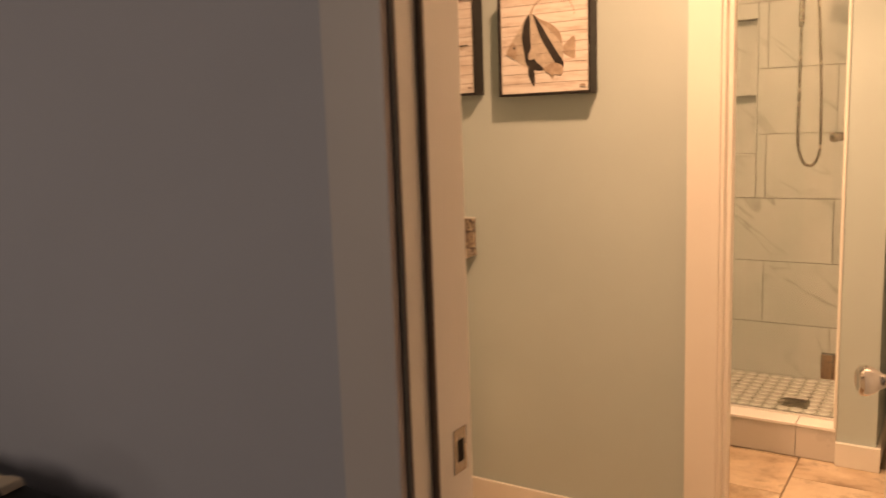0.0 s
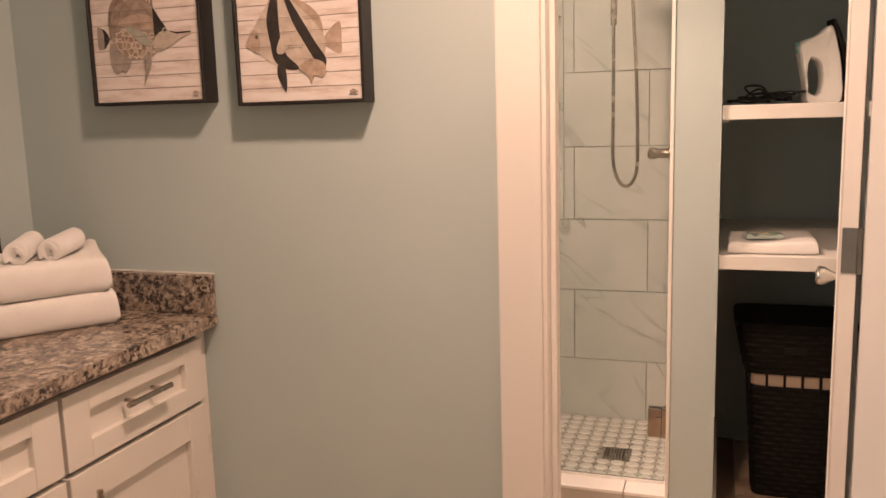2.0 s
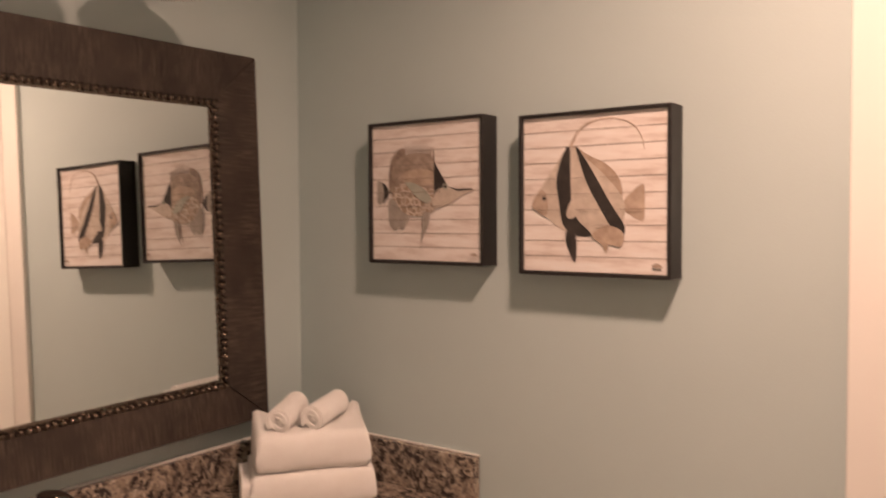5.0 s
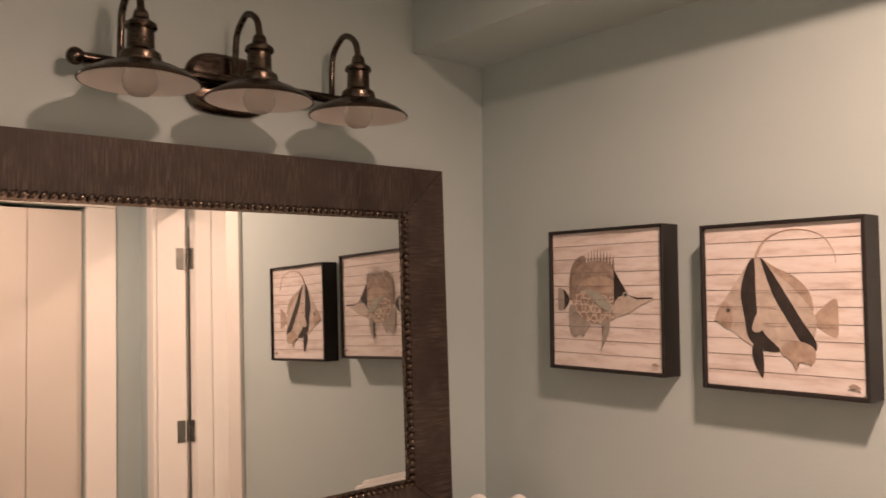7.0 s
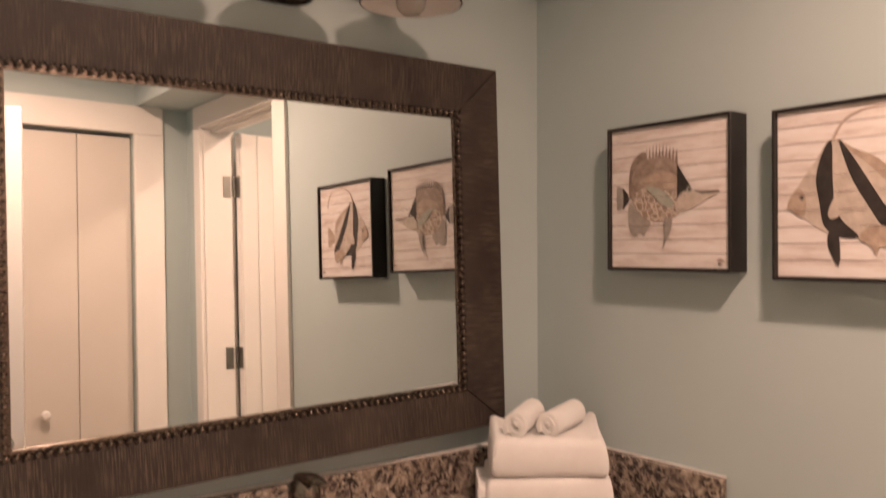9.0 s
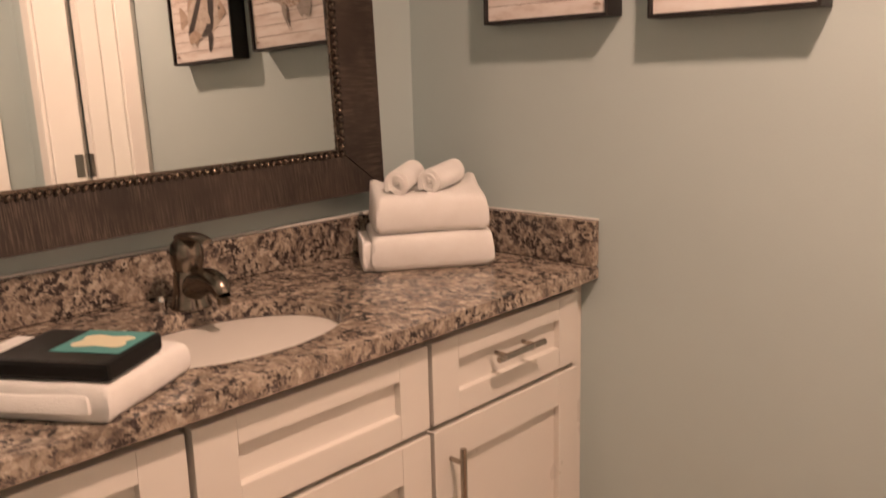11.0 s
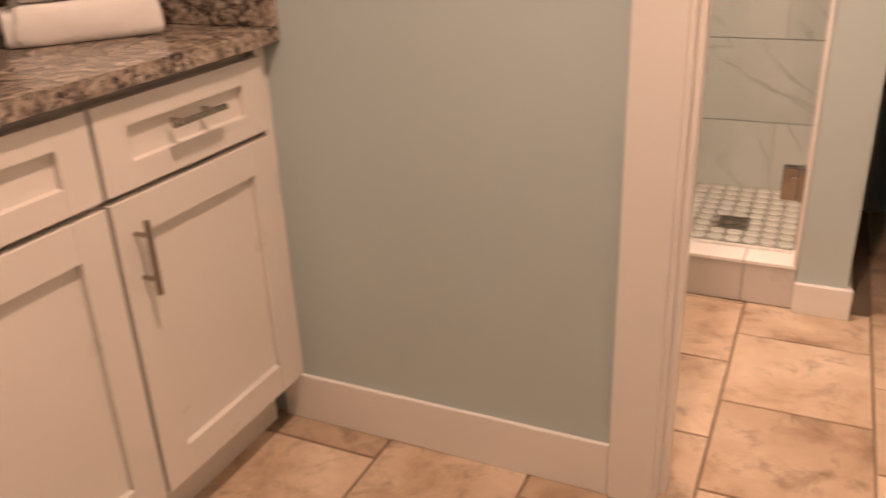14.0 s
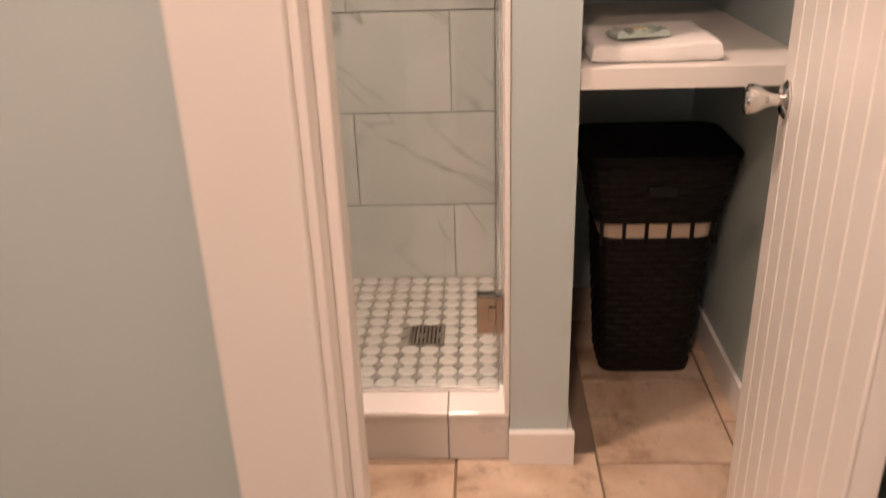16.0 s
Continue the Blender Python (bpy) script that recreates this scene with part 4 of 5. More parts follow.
# ---- towels on the worktop ----
def folded(t, name, length, depth, z0, z1, layers, seed=0, sag=0.006, ears=0.0, taper=0.03):
    """A folded towel: a thick soft pad, rounded over at the front fold, with slack in its top and sides. Local: front along x, at y = 0."""
    bm = bmesh.new()
    h = (z1 - z0) / layers
    for k in range(layers):
        nx_, ny_ = 26, 16
        r = h * 0.5
        base_z = z0 + k * h
        ring = []
        prof = []
        for s in range(ny_ + 1):
            prof.append((r * 0.75 + (depth - r * 0.75) * (1 - s / ny_), h))
        for s in range(1, 8):
            a = math.pi / 2 + math.pi * s / 8
            prof.append((r * 0.75 * (1 - abs(math.cos(a)) ** 0.55), r + r * math.copysign(abs(math.sin(a)) ** 0.62, math.sin(a))))
        for s in range(ny_ + 1):
            prof.append((r * 0.75 + (depth - r * 0.75) * s / ny_, 0.0))
        for i in range(nx_ + 1):
            u = i / nx_ - 0.5
            end = max(0, (abs(u) - 0.47) / 0.03)
            col = []
            for (py, pz) in prof:
                zz = h / 2 + (pz - h / 2) * (1 - 0.22 * end ** 2)
                q = Vector((u * 2.2 + seed * 3.7, py * 8, pz * 12 + k))
                wob = noise.noise(q)
                wob += 0.5 * noise.noise(Vector((u * 9 + seed, py * 22, pz * 30 + 2.1)))
                big = noise.noise(Vector((u * 1.1 + seed, py * 3, 4.2 + k)))
                up_ = (pz / h)
                lift = ears * (1.25 if u > 0 else 0.9) * (abs(u) * 2) ** 3.2 * min(1, (py / depth) * 1.15) ** 1.5 * up_
                col.append(bm.verts.new((u * length * (1 - taper * up_) + 0.004 * wob, py + 0.35 * taper * up_ * depth * (1 - py / depth) + 0.006 * big * (1 if py < depth * 0.5 else 0) + 0.003 * wob, base_z + max(0.0, zz + lift + up_ * (sag * big + 0.003 * wob)))))
            ring.append(col)
        c = len(prof)
        for a, b in zip(ring, ring[1:]):
            for i in range(c - 1):
                bm.faces.new((a[i], a[i + 1], b[i + 1], b[i]))
            bm.faces.new((a[c - 1], a[0], b[0], b[c - 1]))
        bm.faces.new(ring[0])
        bm.faces.new(ring[-1][::-1])
    return part(name, bm, TERRY, t, "", True, True, 75)


def roll(t, name, at, length, radius, turn, tilt=0.0):
    """A rolled washcloth: a spiral of cloth drawn out along its axis."""
    bm = bmesh.new()
    n, turns = 64, 2.6
    pts = []
    for i in range(n + 1):
        a = turns * 2 * math.pi * i / n
        r = radius * (0.24 + 0.76 * i / n)
        pts.append((r * math.cos(a), r * math.sin(a)))
    inner_pts = [(p[0] * (1 - 0.010 / (math.hypot(*p) + 1e-6)), p[1] * (1 - 0.010 / (math.hypot(*p) + 1e-6))) for p in pts]
    m = Matrix.Translation(at) @ Matrix.Rotation(radians(turn), 4, "Z") @ Matrix.Rotation(radians(tilt), 4, "X") @ Matrix.Rotation(radians(90), 4, "X")
    rings = []
    for w in (0.0, 0.004, 0.5, 0.996, 1.0):
        shrink = 0.97 if w in (0.0, 1.0) else 1.0
        z = (w - 0.5) * length
        loop = [m @ Vector((p[0] * shrink, p[1] * shrink, z + 0.004 * math.sin(i * 0.3))) for i, p in enumerate(pts)] + [m @ Vector((p[0], p[1], z + 0.004 * math.sin(i * 0.3))) for i, p in reversed(list(enumerate(inner_pts)))]
        rings.append([bm.verts.new(v) for v in loop])
    c = len(rings[0])
    for a, b in zip(rings, rings[1:]):
        for i in range(c):
            bm.faces.new((a[i], a[(i + 1) % c], b[(i + 1) % c], b[i]))
    k = n + 1
    for rr in (rings[0], rings[-1]):
        for i in range(n):
            bm.faces.new((rr[i], rr[i + 1], rr[c - 2 - i], rr[c - 1 - i]))
    return part(name, bm, TERRY, t, "", True, True)


TW = (-1.106, 2.153, TOP)
TANG = 52.4
stack = thing("folded_bath_towel", TW, "thick folded white bath towel on the granite worktop", "towel", turn=(0, 0, TANG))
folded(stack, "cloth", 0.254, 0.175, 0.0, 0.076, 1, 1)
folded(stack, "back_fold", 0.05, 0.15, 0.0, 0.060, 1, 12).matrix_basis = pose(-0.119, 0.010, 0)
hand = thing("folded_hand_towel", (TW[0], TW[1], TOP + 0.076), "folded white towel on top of another towel", "towel", turn=(0, 0, TANG))
folded(hand, "cloth", 0.234, 0.165, 0.0, 0.078, 1, 3, 0.004, 0.024, 0.05)
for k, (dx, dy) in enumerate(((-0.043, 0.082), (0.034, 0.080))):
    w = thing("rolled_washcloth", (0, 0, 0), "small rolled white washcloth lying on the towels", "washcloth", "rolled washcloths")
    w.matrix_world = pose(*TW, 0, 0, TANG) @ pose(dx, dy, 0.180)
    ORIGIN[w.name] = Vector((0, 0, 0))
    roll(w, "cloth", (0, 0.0, 0), 0.118, 0.030, -24 if k == 0 else -36, 5)

wash = thing("folded_washcloth", (-0.912, 1.440, TOP), "folded white hand towel beside the basin", "towel", turn=(0, 0, 122.5))
folded(wash, "cloth", 0.185, 0.25, 0.0, 0.046, 1, 5, 0.003)
folded(wash, "inner_fold", 0.192, 0.22, 0.012, 0.034, 1, 7, 0.002).matrix_basis = pose(-0.004, 0.022, 0)
kit = thing("toiletry_box", (-0.912, 1.440, TOP + 0.047), "flat black box with a teal and cream label", "box", turn=(0, 0, 122.5))
part("box_body", box(-0.084, 0.040, 0.006, 0.165, 0.001, 0.025, 0.006), BLACKPLASTIC, kit, "", False, True)
part("label", box(-0.050, 0.034, 0.012, 0.104, 0.0252, 0.0258), TEAL, kit, "teal printed label", False, True)
part("emblem", sheet([(u * 0.62 - 0.014, v * 0.72) for u, v in ((-0.026, 0.066), (-0.006, 0.056), (0.012, 0.064), (0.034, 0.058), (0.046, 0.076), (0.040, 0.10), (0.047, 0.13), (0.034, 0.152), (0.010, 0.146), (-0.012, 0.154), (-0.030, 0.14), (-0.020, 0.105))], (0.0, -0.018, 0.0259), 0.0005, (1, 0, 0), (0, 1, 0)), CREAM, kit, "cream printed emblem", False, True)

spare = thing("folded_bath_towel", (-1.14, 1.165, TOP), "thick folded white bath towel near the entry wall", "towel", turn=(0, 0, 80))
folded(spare, "cloth", 0.262, 0.19, 0.0, 0.080, 1, 21)
spare2 = thing("folded_hand_towel", (-1.145, 1.160, TOP + 0.080), "folded white towel on top of another towel", "towel", turn=(0, 0, 80))
folded(spare2, "cloth", 0.235, 0.17, 0.0, 0.058, 1, 23)

# ---- bedroom ----
case = thing("suitcase", (-0.93, 0.66, 0), "dark upright suitcase with a black loop handle", "suitcase")
part("shell", box(-1.18, -0.66, 0.55, 0.80, 0.02, 0.758, 0.03, seg=4), BLACKPLASTIC, case, "", True)
for xx in (-1.12, -0.72):
    for yy in (0.60, 0.75):
        part("wheel", lathe([(0.018, -0.01), (0.02, 0), (0.018, 0.01)], (xx, yy, 0.02), Matrix.Rotation(radians(90), 4, "Y"), 16), BLACKPLASTIC, case, "", True)
part("handle", tube([(-0.78, 0.66, 0.755), (-0.765, 0.66, 0.80), (-0.72, 0.66, 0.826), (-0.67, 0.66, 0.828), (-0.625, 0.66, 0.80), (-0.61, 0.66, 0.75), (-0.66, 0.66, 0.71)], 0.006, 10), BLACKPLASTIC, case, "black loop handle", True)
scarf = thing("folded_cloth", (-0.85, 0.66, 0.758), "beige folded cloth on the suitcase", "cloth", turn=(0, 0, 10))
folded(scarf, "cloth", 0.14, 0.11, 0.0, 0.014, 1, 31, 0.002)
scarf.children[0].data.materials[0] = TAN

# ---- shower ----
curb = thing("shower_curb", (-0.35, YN + 0.06, 0), "tiled shower curb with a white marble top", "curb")
CURBZ = 0.137
part("core", box(-0.815, XN0 - 0.001, YN + 0.012, YN + 0.118, 0, CURBZ - 0.011), GROUT, curb)
for a, b in ((-0.815, -0.662), (-0.659, -0.352), (-0.349, -0.032), (-0.029, XN0 - 0.002)):
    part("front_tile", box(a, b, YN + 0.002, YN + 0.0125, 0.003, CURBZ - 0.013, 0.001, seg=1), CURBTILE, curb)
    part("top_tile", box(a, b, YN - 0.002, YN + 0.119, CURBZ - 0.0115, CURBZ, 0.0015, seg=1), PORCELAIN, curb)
part("edge_trim", box(XN0 - 0.012, XN0 - 0.001, YN - 0.004, YN + 0.12, CURBZ + 0.001, 2.3, 0.002), TRIM, shower_side, "white tile edge trim")

GYY = YN + 0.088
door_g = thing("shower_door", (XN0 - 0.02, GYY, CURBZ), "frameless clear glass shower door", "shower door")
pane = part("pane", box(-0.60, XN0 - 0.020, GYY - 0.005, GYY + 0.005, CURBZ + 0.012, 2.02, 0.001), GLASS, door_g, "clear glass pane")
pane.visible_shadow = False
part("bottom_seal", box(-0.60, XN0 - 0.022, GYY - 0.004, GYY + 0.004, CURBZ + 0.001, CURBZ + 0.0115), FROST, door_g, "clear plastic seal")
for z in (0.353, 1.80):
    h = part("hinge", boxes((0.040, 0.082, GYY - 0.017, GYY - 0.006, z - 0.049, z + 0.049), (0.040, 0.082, GYY + 0.006, GYY + 0.017, z - 0.049, z + 0.049), bev=0.003), GLASSHINGE, door_g, "polished nickel glass hinge")
    part("wall_plate", box(0.083, XN0 - 0.013, GYY - 0.020, GYY + 0.020, z - 0.050, z + 0.050, 0.003), GLASSHINGE, h)
    part("pivot", box(0.066, 0.0835, GYY - 0.021, GYY - 0.010, z - 0.022, z + 0.022, 0.002), GLASSHINGE, h)

drain = thing("shower_drain", (-0.11, 3.868, 0.037), "square dark steel shower drain grate", "drain")
part("rim", boxes((-0.162, -0.058, 3.812, 3.818, 0.036, 0.047), (-0.162, -0.058, 3.918, 3.924, 0.036, 0.047), (-0.162, -0.156, 3.818, 3.918, 0.036, 0.047), (-0.064, -0.058, 3.818, 3.918, 0.036, 0.047)), HINGE, drain)
part("well", box(-0.156, -0.064, 3.818, 3.918, 0.0365, 0.038), GAPDARK, drain)
for i in range(8):
    x = -0.152 + i * 0.0115
    part("slat", box(x, x + 0.006, 3.818, 3.918, 0.0385, 0.046), HINGE, drain)

VY, VZ = 3.74, 1.215
valve = thing("shower_valve", (XN0 - 0.012, VY, VZ), "brushed nickel shower valve with a lever", "shower valve")
out_ = Matrix.Rotation(radians(-90), 4, "Y")
part("plate", lathe([(0.078, 0), (0.078, 0.003), (0.066, 0.009), (0.03, 0.012)], (XN0 - 0.012, VY, VZ), out_, 40), NICKEL, valve, "", True)
part("handle", lathe([(0.026, 0.011), (0.025, 0.024), (0.017, 0.030), (0.016, 0.062), (0.020, 0.070), (0.020, 0.088), (0.014, 0.096), (0.003, 0.098)], (XN0 - 0.012, VY, VZ), out_), NICKEL, valve, "", True)
part("lever", tube([(XN0 - 0.092, VY, VZ), (XN0 - 0.094, VY - 0.02, VZ + 0.004), (XN0 - 0.096, VY - 0.04, VZ + 0.006)], [0.009, 0.008, 0.006], 10), NICKEL, valve, "", True)

shower = thing("hand_shower", (-0.07, 3.76, 1.9), "chrome hand shower with a hanging steel hose", "shower head")
HY_ = 3.76
part("arm", tube([(XN0 - 0.012, HY_, 2.02), (0.0, HY_, 2.03), (-0.05, HY_, 2.0), (-0.07, HY_, 1.95)], 0.011, 12), NICKEL, shower, "", True)
part("holder", lathe([(0.020, 0), (0.022, 0.03), (0.018, 0.07)], (-0.075, HY_, 1.90)), NICKEL, shower, "", True)
part("handle", tube([(-0.118, HY_, 1.66), (-0.115, HY_, 1.78), (-0.10, HY_, 1.9), (-0.13, HY_ - 0.03, 2.0)], [0.011, 0.012, 0.013, 0.016], 12), NICKEL, shower, "", True)
part("spray_head", lathe([(0.015, 0.02), (0.05, 0.0), (0.052, -0.012), (0.048, -0.016)], (-0.14, HY_ - 0.04, 2.0), Matrix.Rotation(radians(35), 4, "Y")), NICKEL, shower, "", True)
hose = [(-0.118, HY_, 1.66), (-0.118, HY_, 1.4), (-0.119, HY_, 1.22), (-0.112, HY_, 1.155), (-0.094, HY_, 1.111), (-0.073, HY_, 1.10), (-0.052, HY_, 1.111), (-0.036, HY_, 1.155), (-0.033, HY_, 1.24), (-0.040, HY_, 1.5), (-0.062, HY_, 1.88)]
part("hose", tube(hose, 0.0062, 12, smooth_steps=10), NICKEL, shower, "ribbed steel hose", True)

# ---- linen closet ----
for z0, name in ((0.924, "shelf"), (1.371, "shelf")):
    s = thing("shelf", ((XN1 + XC) / 2, 3.7, z0), "white painted closet shelf with a front edge board", "shelf", "linen closet shelves")
    part("board", box(XN1 + 0.001, XC - 0.001, YN + 0.045, 4.249, z0 - 0.02, z0 - 0.001), SHELFWHITE, s)
    part("front_edge", box(XN1 + 0.001, XC - 0.001, YN + 0.012, YN + 0.0445, z0 - 0.042, z0, 0.002), SHELFWHITE, s)
    for xx in (XN1 + 0.001, XC - 0.021):
        part("cleat", box(xx, xx + 0.02, YN + 0.046, 4.24, z0 - 0.05, z0 - 0.0205), SHELFWHITE, s)

st = thing("folded_bath_mat", (0.40, YN + 0.05, 0.925), "folded white towel on the lower closet shelf", "towel")
folded(st, "cloth", 0.255, 0.24, 0.0, 0.036, 1, 9, 0.012)
pk = thing("soap_packet", (0.375, YN + 0.14, 0.964), "pale green clear packet lying on the towel", "packet", turn=(0, 0, 12))
bm = bmesh.new()
bmesh.ops.create_grid(bm, x_segments=12, y_segments=8, size=0.5)
for v in bm.verts:
    v.co = Vector((v.co.x * 0.11, v.co.y * 0.07, 0.009 + 0.012 * noise.noise(v.co * 5)))
g = bmesh.ops.extrude_face_region(bm, geom=bm.faces[:])
for v in [e for e in g["geom"] if isinstance(e, bmesh.types.BMVert)]:
    v.co.z = 0.0
part("wrapper", bm, PACKET, pk, "", True, True)
part("sticker", box(-0.015, 0.015, -0.018, 0.012, 0.012, 0.0145), CREAM, pk, "yellow sticker", False, True)

iron = thing("clothes_iron", (0.525, 3.56, 1.372), "white and black clothes iron standing on its heel", "iron", turn=(0, 0, 8))
iron.matrix_world = iron.matrix_world @ Matrix.Diagonal((0.80, 0.80, 0.80, 1))
body_line = [(-0.045, 0.0), (0.068, 0.0), (0.072, 0.10), (0.056, 0.20), (0.030, 0.283), (-0.016, 0.252), (-0.080, 0.222), (-0.074, 0.15), (-0.056, 0.06)]
hole_line = [(-0.046, 0.04), (-0.006, 0.034), (0.004, 0.09), (-0.010, 0.15), (-0.044, 0.163), (-0.054, 0.10)]


def smooth_ring(rows_, n=48):
    """n points round a smooth closed line through the rows, from the one at the least angle about their middle."""
    pts_ = [Vector((a, b, 0)) for a, b in rows_]
    k, line = len(pts_), []
    for i in range(n):
        f = i / n * k
        q, t = int(f), f - int(f)
        p0, p1, p2, p3 = pts_[q - 1], pts_[q], pts_[(q + 1) % k], pts_[(q + 2) % k]
        line.append(0.5 * (2 * p1 + (p2 - p0) * t + (2 * p0 - 5 * p1 + 4 * p2 - p3) * t * t + (3 * p1 - p0 - 3 * p2 + p3) * t ** 3))
    return line


bm = bmesh.new()
shell = []
for y, k in ((-0.048, 0.90), (-0.042, 0.97), (-0.03, 1.0), (0.03, 1.0), (0.042, 0.97), (0.048, 0.90)):
    o_ = smooth_ring(body_line)
    h_ = smooth_ring(hole_line)
    mid_o = Vector((0, 0.13, 0))
    mid_h = Vector((-0.025, 0.098, 0))
    shell.append(([bm.verts.new((mid_o.x + (p.x - mid_o.x) * k, y, max(0, mid_o.y + (p.y - mid_o.y) * (k if p.y > 0.02 else 1)))) for p in o_], [bm.verts.new((mid_h.x + (p.x - mid_h.x) * (2 - k), y, mid_h.y + (p.y - mid_h.y) * (2 - k))) for p in h_]))
for (o1, h1), (o2, h2) in zip(shell, shell[1:]):
    for i in range(48):
        j = (i + 1) % 48
        bm.faces.new((o1[i], o1[j], o2[j], o2[i]))
        bm.faces.new((h1[j], h1[i], h2[i], h2[j]))
for o1, h1 in (shell[0], shell[-1]):
    for i in range(48):
        j = (i + 1) % 48
        bm.faces.new((o1[i], o1[j], h1[j], h1[i]))
part("body", bm, WHITEPLASTIC, iron, "white plastic body with a grip opening", True, True)
part("soleplate", sheet([(0.071, 0.0), (0.086, 0.0), (0.090, 0.10), (0.073, 0.21), (0.036, 0.302), (0.033, 0.286), (0.060, 0.20), (0.076, 0.10)], (0, 0.055, 0), 0.11), BLACKPLASTIC, iron, "black soleplate edge", False, True)
for z in (0.15, 0.175):
    part("button", lathe([(0.008, 0), (0.008, 0.01), (0.005, 0.013)], (-0.078, 0, z + 0.045), Matrix.Rotation(radians(-80), 4, "Y"), 12), TEAL, iron, "teal button", True, True)
cord = thing("power_cord", (0.42, 3.55, 1.372), "coiled black power cord on the upper shelf", "cord")
pts = []
rnd = random.Random(4)
for i in range(64):
    a = i * 0.55
    pts.append((0.335 + (0.058 + rnd.uniform(-0.02, 0.03)) * math.cos(a) + 0.0016 * i, 3.53 + (0.05 + rnd.uniform(-0.015, 0.02)) * math.sin(a), 1.3755 + 0.0004 * i + (0.034 if i in (14, 15, 40, 41) else rnd.uniform(0, 0.010))))
part("cable", tube(pts, 0.0032, 8, smooth_steps=4), BLACKPLASTIC, cord, "", True)


# hamper
HXC, HYC = 0.500, 3.832
hamper = thing("laundry_hamper", (HXC, HYC, 0), "tall black woven laundry hamper with a tan liner band", "hamper")


def woven(z0, z1, w0, w1, d0, d1, rows_, amp=0.0035):
    """A tapering woven wall: rows of strands that bulge over and under uprights."""
    bm = bmesh.new()
    n = 64
    rings = []
    steps = rows_ * 3
    for r in range(steps + 1):
        f = r / steps
        w, d = w0 + (w1 - w0) * f, d0 + (d1 - d0) * f
        z = z0 + (z1 - z0) * f
        ring = []
        for i in range(n):
            a = 2 * math.pi * (i + 0.5) / n
            c, s = math.cos(a), math.sin(a)
            k = 1 / max(abs(c) ** 7 + abs(s) ** 7, 1e-9) ** (1 / 7)
            wave = amp * (math.sin(math.pi * (r / 3)) ** 2) * (1 if (i // 2 + r // 3) % 2 else 0.15)
            ring.append(bm.verts.new((HXC + (w / 2 + wave) * k * c, HYC + (d / 2 + wave) * k * s, z)))
        rings.append(ring)
    for a, b in zip(rings, rings[1:]):
        for i in range(n):
            bm.faces.new((a[i], a[(i + 1) % n], b[(i + 1) % n], b[i]))
    bm.faces.new(rings[0][::-1])
    bm.faces.new(rings[-1])
    return bm


body = part("basket", woven(0.0, 0.412, 0.245, 0.295, 0.20, 0.25, 22), WICKER, hamper, "black woven basket", False)
part("liner_band", woven(0.412, 0.457, 0.285, 0.290, 0.238, 0.244, 2, 0.001), TAN, hamper, "tan fabric liner showing in a band")
part("lid", woven(0.457, 0.640, 0.318, 0.392, 0.265, 0.325, 10), WICKER, hamper, "black woven lid")
for i in range(6):
    x = HXC - 0.142 + i * 0.0568
    part("upright", box(x - 0.004, x + 0.004, HYC - 0.1345, HYC - 0.120, 0.40, 0.46, 0.001), WICKER, hamper)
part("handle_slot", box(HXC - 0.035, HXC + 0.035, HYC - 0.158, HYC - 0.146, 0.535, 0.56, 0.003), GAPDARK, hamper)

# ---- ceiling lights ----
m_, nt_, b_ = mat("glowing_lens")
b_.inputs["Base Color"].default_value = (0.9, 0.85, 0.75, 1)
b_.inputs["Emission Color"].default_value = (1.0, 0.74, 0.52, 1)
b_.inputs["Emission Strength"].default_value = 4.0
LENS = m_
c = thing("ceiling_light", (-0.06, 1.70, CEIL), "small flush round ceiling light, lit", "ceiling light", "ceiling lights")
part("canopy", lathe([(0.09, 0), (0.09, -0.012), (0.07, -0.03), (0.062, -0.075), (0.060, -0.075), (0.060, -0.02)], (-0.06, 1.70, CEIL - 0.001), caps=False), CEILING, c, "white metal canopy", True)
part("lens", lathe([(0.060, -0.074), (0.055, -0.078), (0.02, -0.080)], (-0.06, 1.70, CEIL - 0.001)), LENS, c, "warm glowing lens", True)
c = thing("ceiling_light", (-0.39, 2.97, CEIL), "small round recessed ceiling light, lit", "ceiling light", "ceiling lights")
part("trim_ring", lathe([(0.105, 0), (0.105, -0.006), (0.088, -0.012), (0.084, -0.004)], (-0.39, 2.97, CEIL - 0.001), caps=False), CEILING, c, "white trim ring", True)
part("lens", lathe([(0.084, -0.004), (0.06, -0.010), (0.02, -0.012)], (-0.39, 2.97, CEIL - 0.001)), LENS, c, "warm glowing lens", True)


# ---- tiles, last ----
TILE_ME = {}


def tile_mesh(w, h, d, material, bev=0.0012):
    """A flat tile in the x-z plane, front at y = 0 towards -y, centred."""
    key = (round(w, 3), round(h, 3), d, material.name)
    if key not in TILE_ME:
        bm = bmesh.new()
        a, b = w / 2, h / 2
        f = [bm.verts.new(p) for p in ((-a + bev, 0, -b + bev), (a - bev, 0, -b + bev), (a - bev, 0, b - bev), (-a + bev, 0, b - bev))]
        r = [bm.verts.new(p) for p in ((-a, bev, -b), (a, bev, -b), (a, bev, b), (-a, bev, b))]
        k = [bm.verts.new(p) for p in ((-a, d, -b), (a, d, -b), (a, d, b), (-a, d, b))]
        bm.faces.new(f)
        for i in range(4):
            j = (i + 1) % 4
            bm.faces.new((f[i], r[i], r[j], f[j]))
            bm.faces.new((r[i], k[i], k[j], r[j]))
        bmesh.ops.recalc_face_normals(bm, faces=bm.faces)
        me = bpy.data.meshes.new("tile")
        bm.to_mesh(me)
        bm.free()
        me.materials.append(material)
        TILE_ME[key] = me
    return TILE_ME[key]


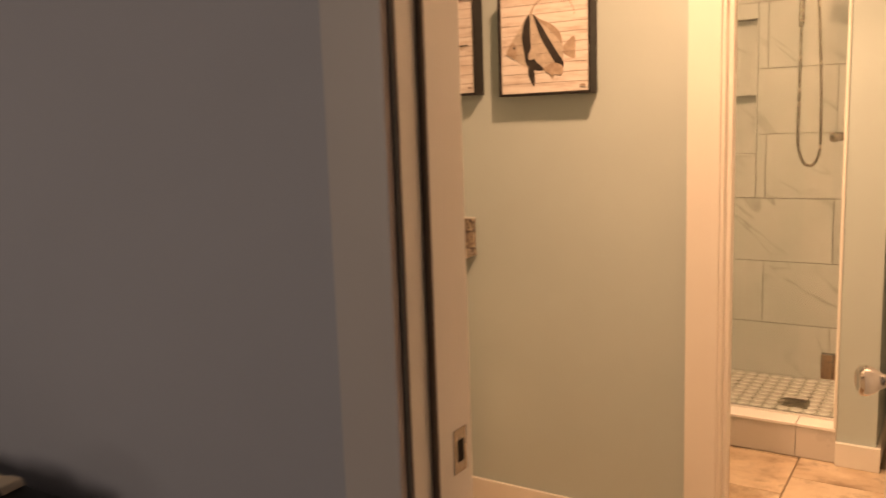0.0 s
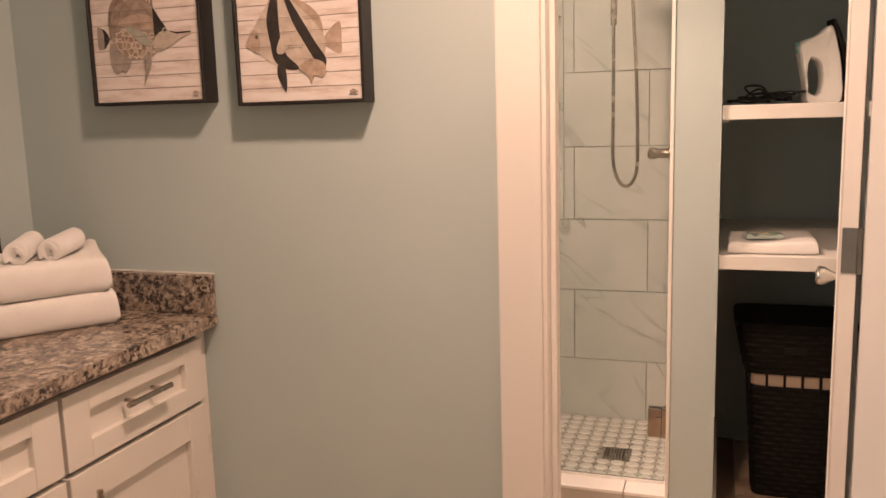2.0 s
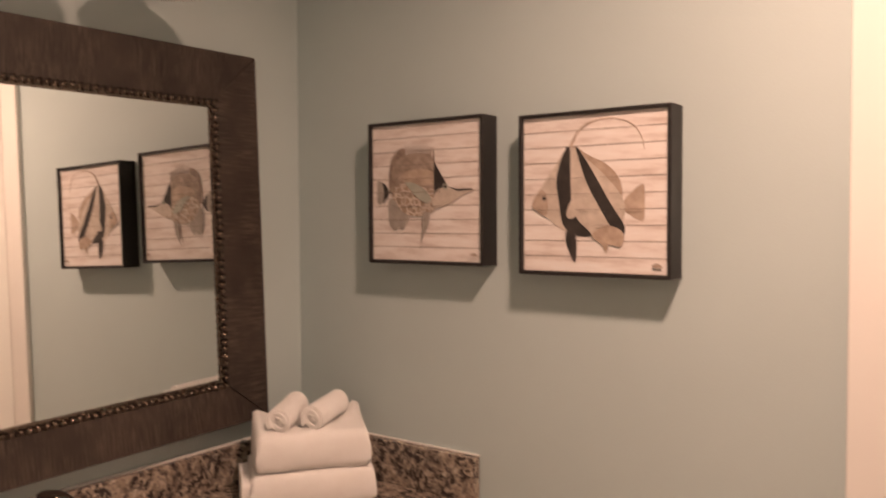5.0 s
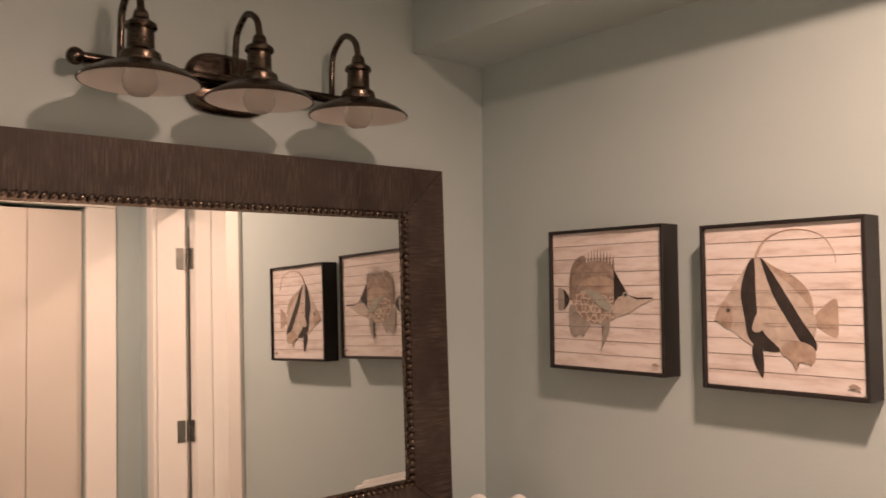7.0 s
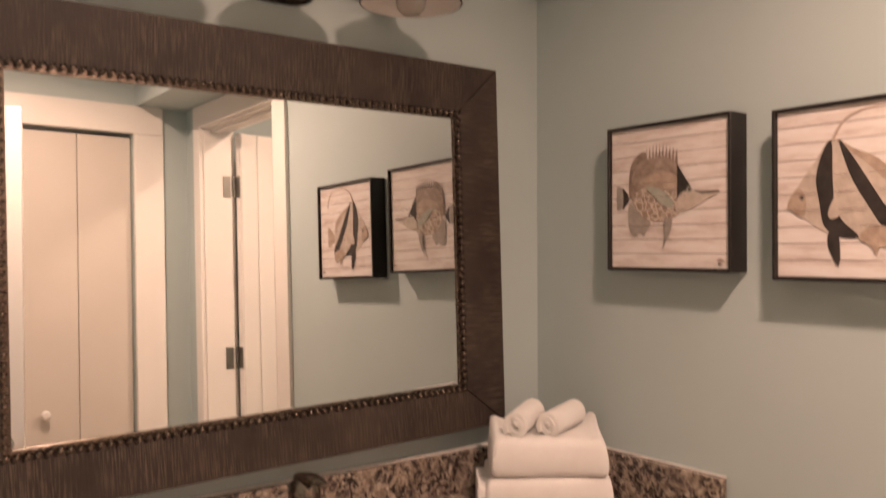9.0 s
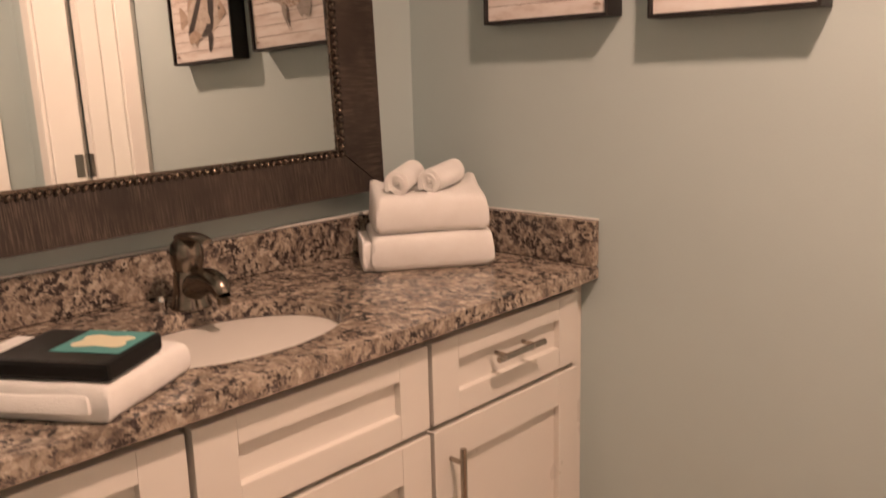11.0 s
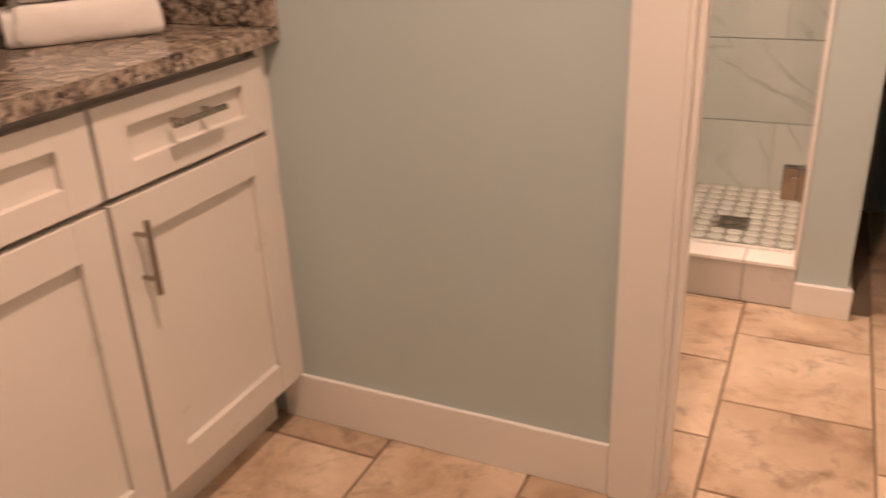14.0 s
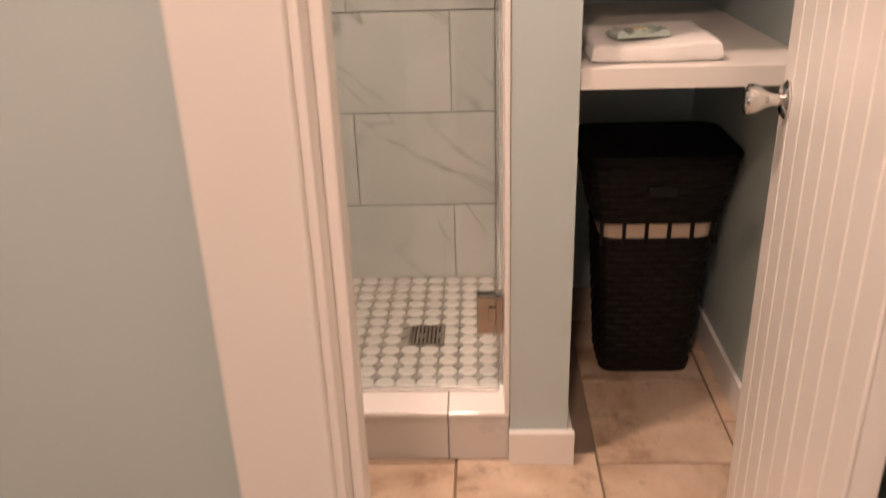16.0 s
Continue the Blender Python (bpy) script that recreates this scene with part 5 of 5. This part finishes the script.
def lay(parent, me, m):
    ob = new("tile", me)
    ob.parent = parent
    ob.matrix_basis = m
    return ob


NICHE = (NX0, NX1, NZ0, NZ1)


def clip(rect, hole):
    """The pieces of rect (u0, u1, v0, v1) that lie outside hole."""
    u0, u1, v0, v1 = rect
    a, b, c, d = hole
    if u1 <= a or u0 >= b or v1 <= c or v0 >= d:
        return [rect]
    out = []
    if u0 < a:
        out.append((u0, a, v0, v1))
    if u1 > b:
        out.append((b, u1, v0, v1))
    m0, m1 = max(u0, a), min(u1, b)
    if v0 < c:
        out.append((m0, m1, v0, c))
    if v1 > d:
        out.append((m0, m1, d, v1))
    return out


JZ, JX, TH, TL, GAP = 0.303, -0.034, 0.306, 0.612, 0.003


def tile_wall(parent, u0, u1, v0, v1, m, shift, hole=None):
    k0 = math.floor((v0 - JZ) / TH)
    k1 = math.ceil((v1 - JZ) / TH)
    for k in range(k0, k1):
        za, zb = max(v0, JZ + k * TH), min(v1, JZ + (k + 1) * TH)
        off = shift + (TL / 2 if k % 2 == 0 else 0)
        c0 = math.floor((u0 - off) / TL)
        while off + c0 * TL < u1:
            ua, ub = max(u0, off + c0 * TL), min(u1, off + (c0 + 1) * TL)
            c0 += 1
            for r in (clip((ua, ub, za, zb), hole) if hole else [(ua, ub, za, zb)]):
                w, h = r[1] - r[0] - GAP, r[3] - r[2] - GAP
                if w > 0.01 and h > 0.01:
                    lay(parent, tile_mesh(w, h, 0.009, MARBLE), m @ pose((r[0] + r[1]) / 2, 0, (r[2] + r[3]) / 2))


tile_wall(shower_back, -0.815, XN0 - 0.013, 0.036, 2.4, pose(0, YB, 0), JX, NICHE)
tile_wall(shower_side, YN + 0.121, YB - 0.001, 0.036, 2.4, pose(XN0 - 0.0125, 0, 0, 0, 0, 90) @ pose(0, 0, 0, 0, 0, 180) @ Matrix.Diagonal((-1, 1, 1, 1)), 3.60)
tile_wall(shower_left, YN + 0.121, YB - 0.001, 0.036, 2.4, pose(-0.806, 0, 0, 0, 0, 90), 3.60)
niche = thing("shower_niche", (-0.52, YB, NZ0), "marble lined niche in the shower wall", "niche", kind="structure")
part("back", box(NX0 + 0.009, NX1 - 0.009, YB + 0.056, YB + 0.0645, NZ0 + 0.009, NZ1), MARBLE, niche)
part("sill", box(NX0, NX1, YB - 0.003, YB + 0.09, NZ0, NZ0 + 0.009, 0.001), MARBLE, niche)
part("side", box(NX1 - 0.009, NX1, YB - 0.003, YB + 0.09, NZ0 + 0.0095, NZ1, 0.001), MARBLE, niche)
part("side", box(NX0, NX0 + 0.009, YB - 0.003, YB + 0.09, NZ0 + 0.0095, NZ1, 0.001), MARBLE, niche)
part("shelf", box(NX0 + 0.0095, NX1 - 0.0095, YB + 0.004, YB + 0.0555, 1.405, 1.42, 0.001), MARBLE, niche)

# floor tiles in running bond
FP, FL, FG, FX0 = 0.334, 0.345, 0.006, -0.014
flat = Matrix.Rotation(radians(90), 4, "X") @ Matrix.Rotation(radians(180), 4, "Z")
up = pose(0, 0, 0, -90)
for c in range(-5, 3):
    xa, xb = max(XM, FX0 + c * FP), min(XC, FX0 + (c + 1) * FP)
    y = 2.811 + (0.183 if c % 2 else 0) - 7 * FL
    while y < 4.25:
        ya, yb = max(YE0 + 0.05, y), y + FL
        y += FL
        lim = 4.25 if xa >= 0.25 else YN + 0.03
        yb = min(yb, lim)
        if yb - ya > 0.02 and xb - xa > 0.02:
            lay(bath_floor, tile_mesh(xb - xa - FG, yb - ya - FG, 0.01, TILE, 0.002), pose((xa + xb) / 2, (ya + yb) / 2, 0) @ up)

# octagon mosaic of the shower pan
OCT = painted("white_mosaic_tile", (0.62, 0.615, 0.59), 0.25, 0.03, 30, 0.02)
DOT = painted("grey_mosaic_dot", (0.30, 0.29, 0.26), 0.3, 0.1, 30, 0.02)
P = 0.0555


def prism(r0, n, turn, name, material):
    bm = bmesh.new()
    rings = []
    for r, z in ((r0, -0.004), (r0, 0.0025), (r0 - 0.0012, 0.0035)):
        rings.append([bm.verts.new((r * math.cos(2 * math.pi * i / n + turn), r * math.sin(2 * math.pi * i / n + turn), z)) for i in range(n)])
    for a, b in zip(rings, rings[1:]):
        for i in range(n):
            bm.faces.new((a[i], a[(i + 1) % n], b[(i + 1) % n], b[i]))
    bm.faces.new(rings[-1])
    me = bpy.data.meshes.new(name)
    bm.to_mesh(me)
    bm.free()
    me.materials.append(material)
    return me


octagon = prism(0.0272, 8, math.pi / 8, "mosaic_tile", OCT)
dots = bmesh.new()
for i in range(16):
    for j in range(14):
        x, y = XN0 - 0.018 - P / 2 - i * P, YB - P / 2 - j * P
        if y < YN + 0.125:
            continue
        if not (-0.17 < x < -0.05 and 3.80 < y < 3.935):
            ob = new("mosaic_tile", octagon)
            ob.parent = pan
            ob.matrix_basis = pose(x, y, 0.0385)
        g = bmesh.ops.create_cone(dots, cap_ends=True, segments=4, radius1=0.0158, radius2=0.0148, depth=0.006, matrix=pose(x + P / 2, y + P / 2, 0.0378))
tagged(part("mosaic_dots", dots, DOT, pan), kind="stuff")
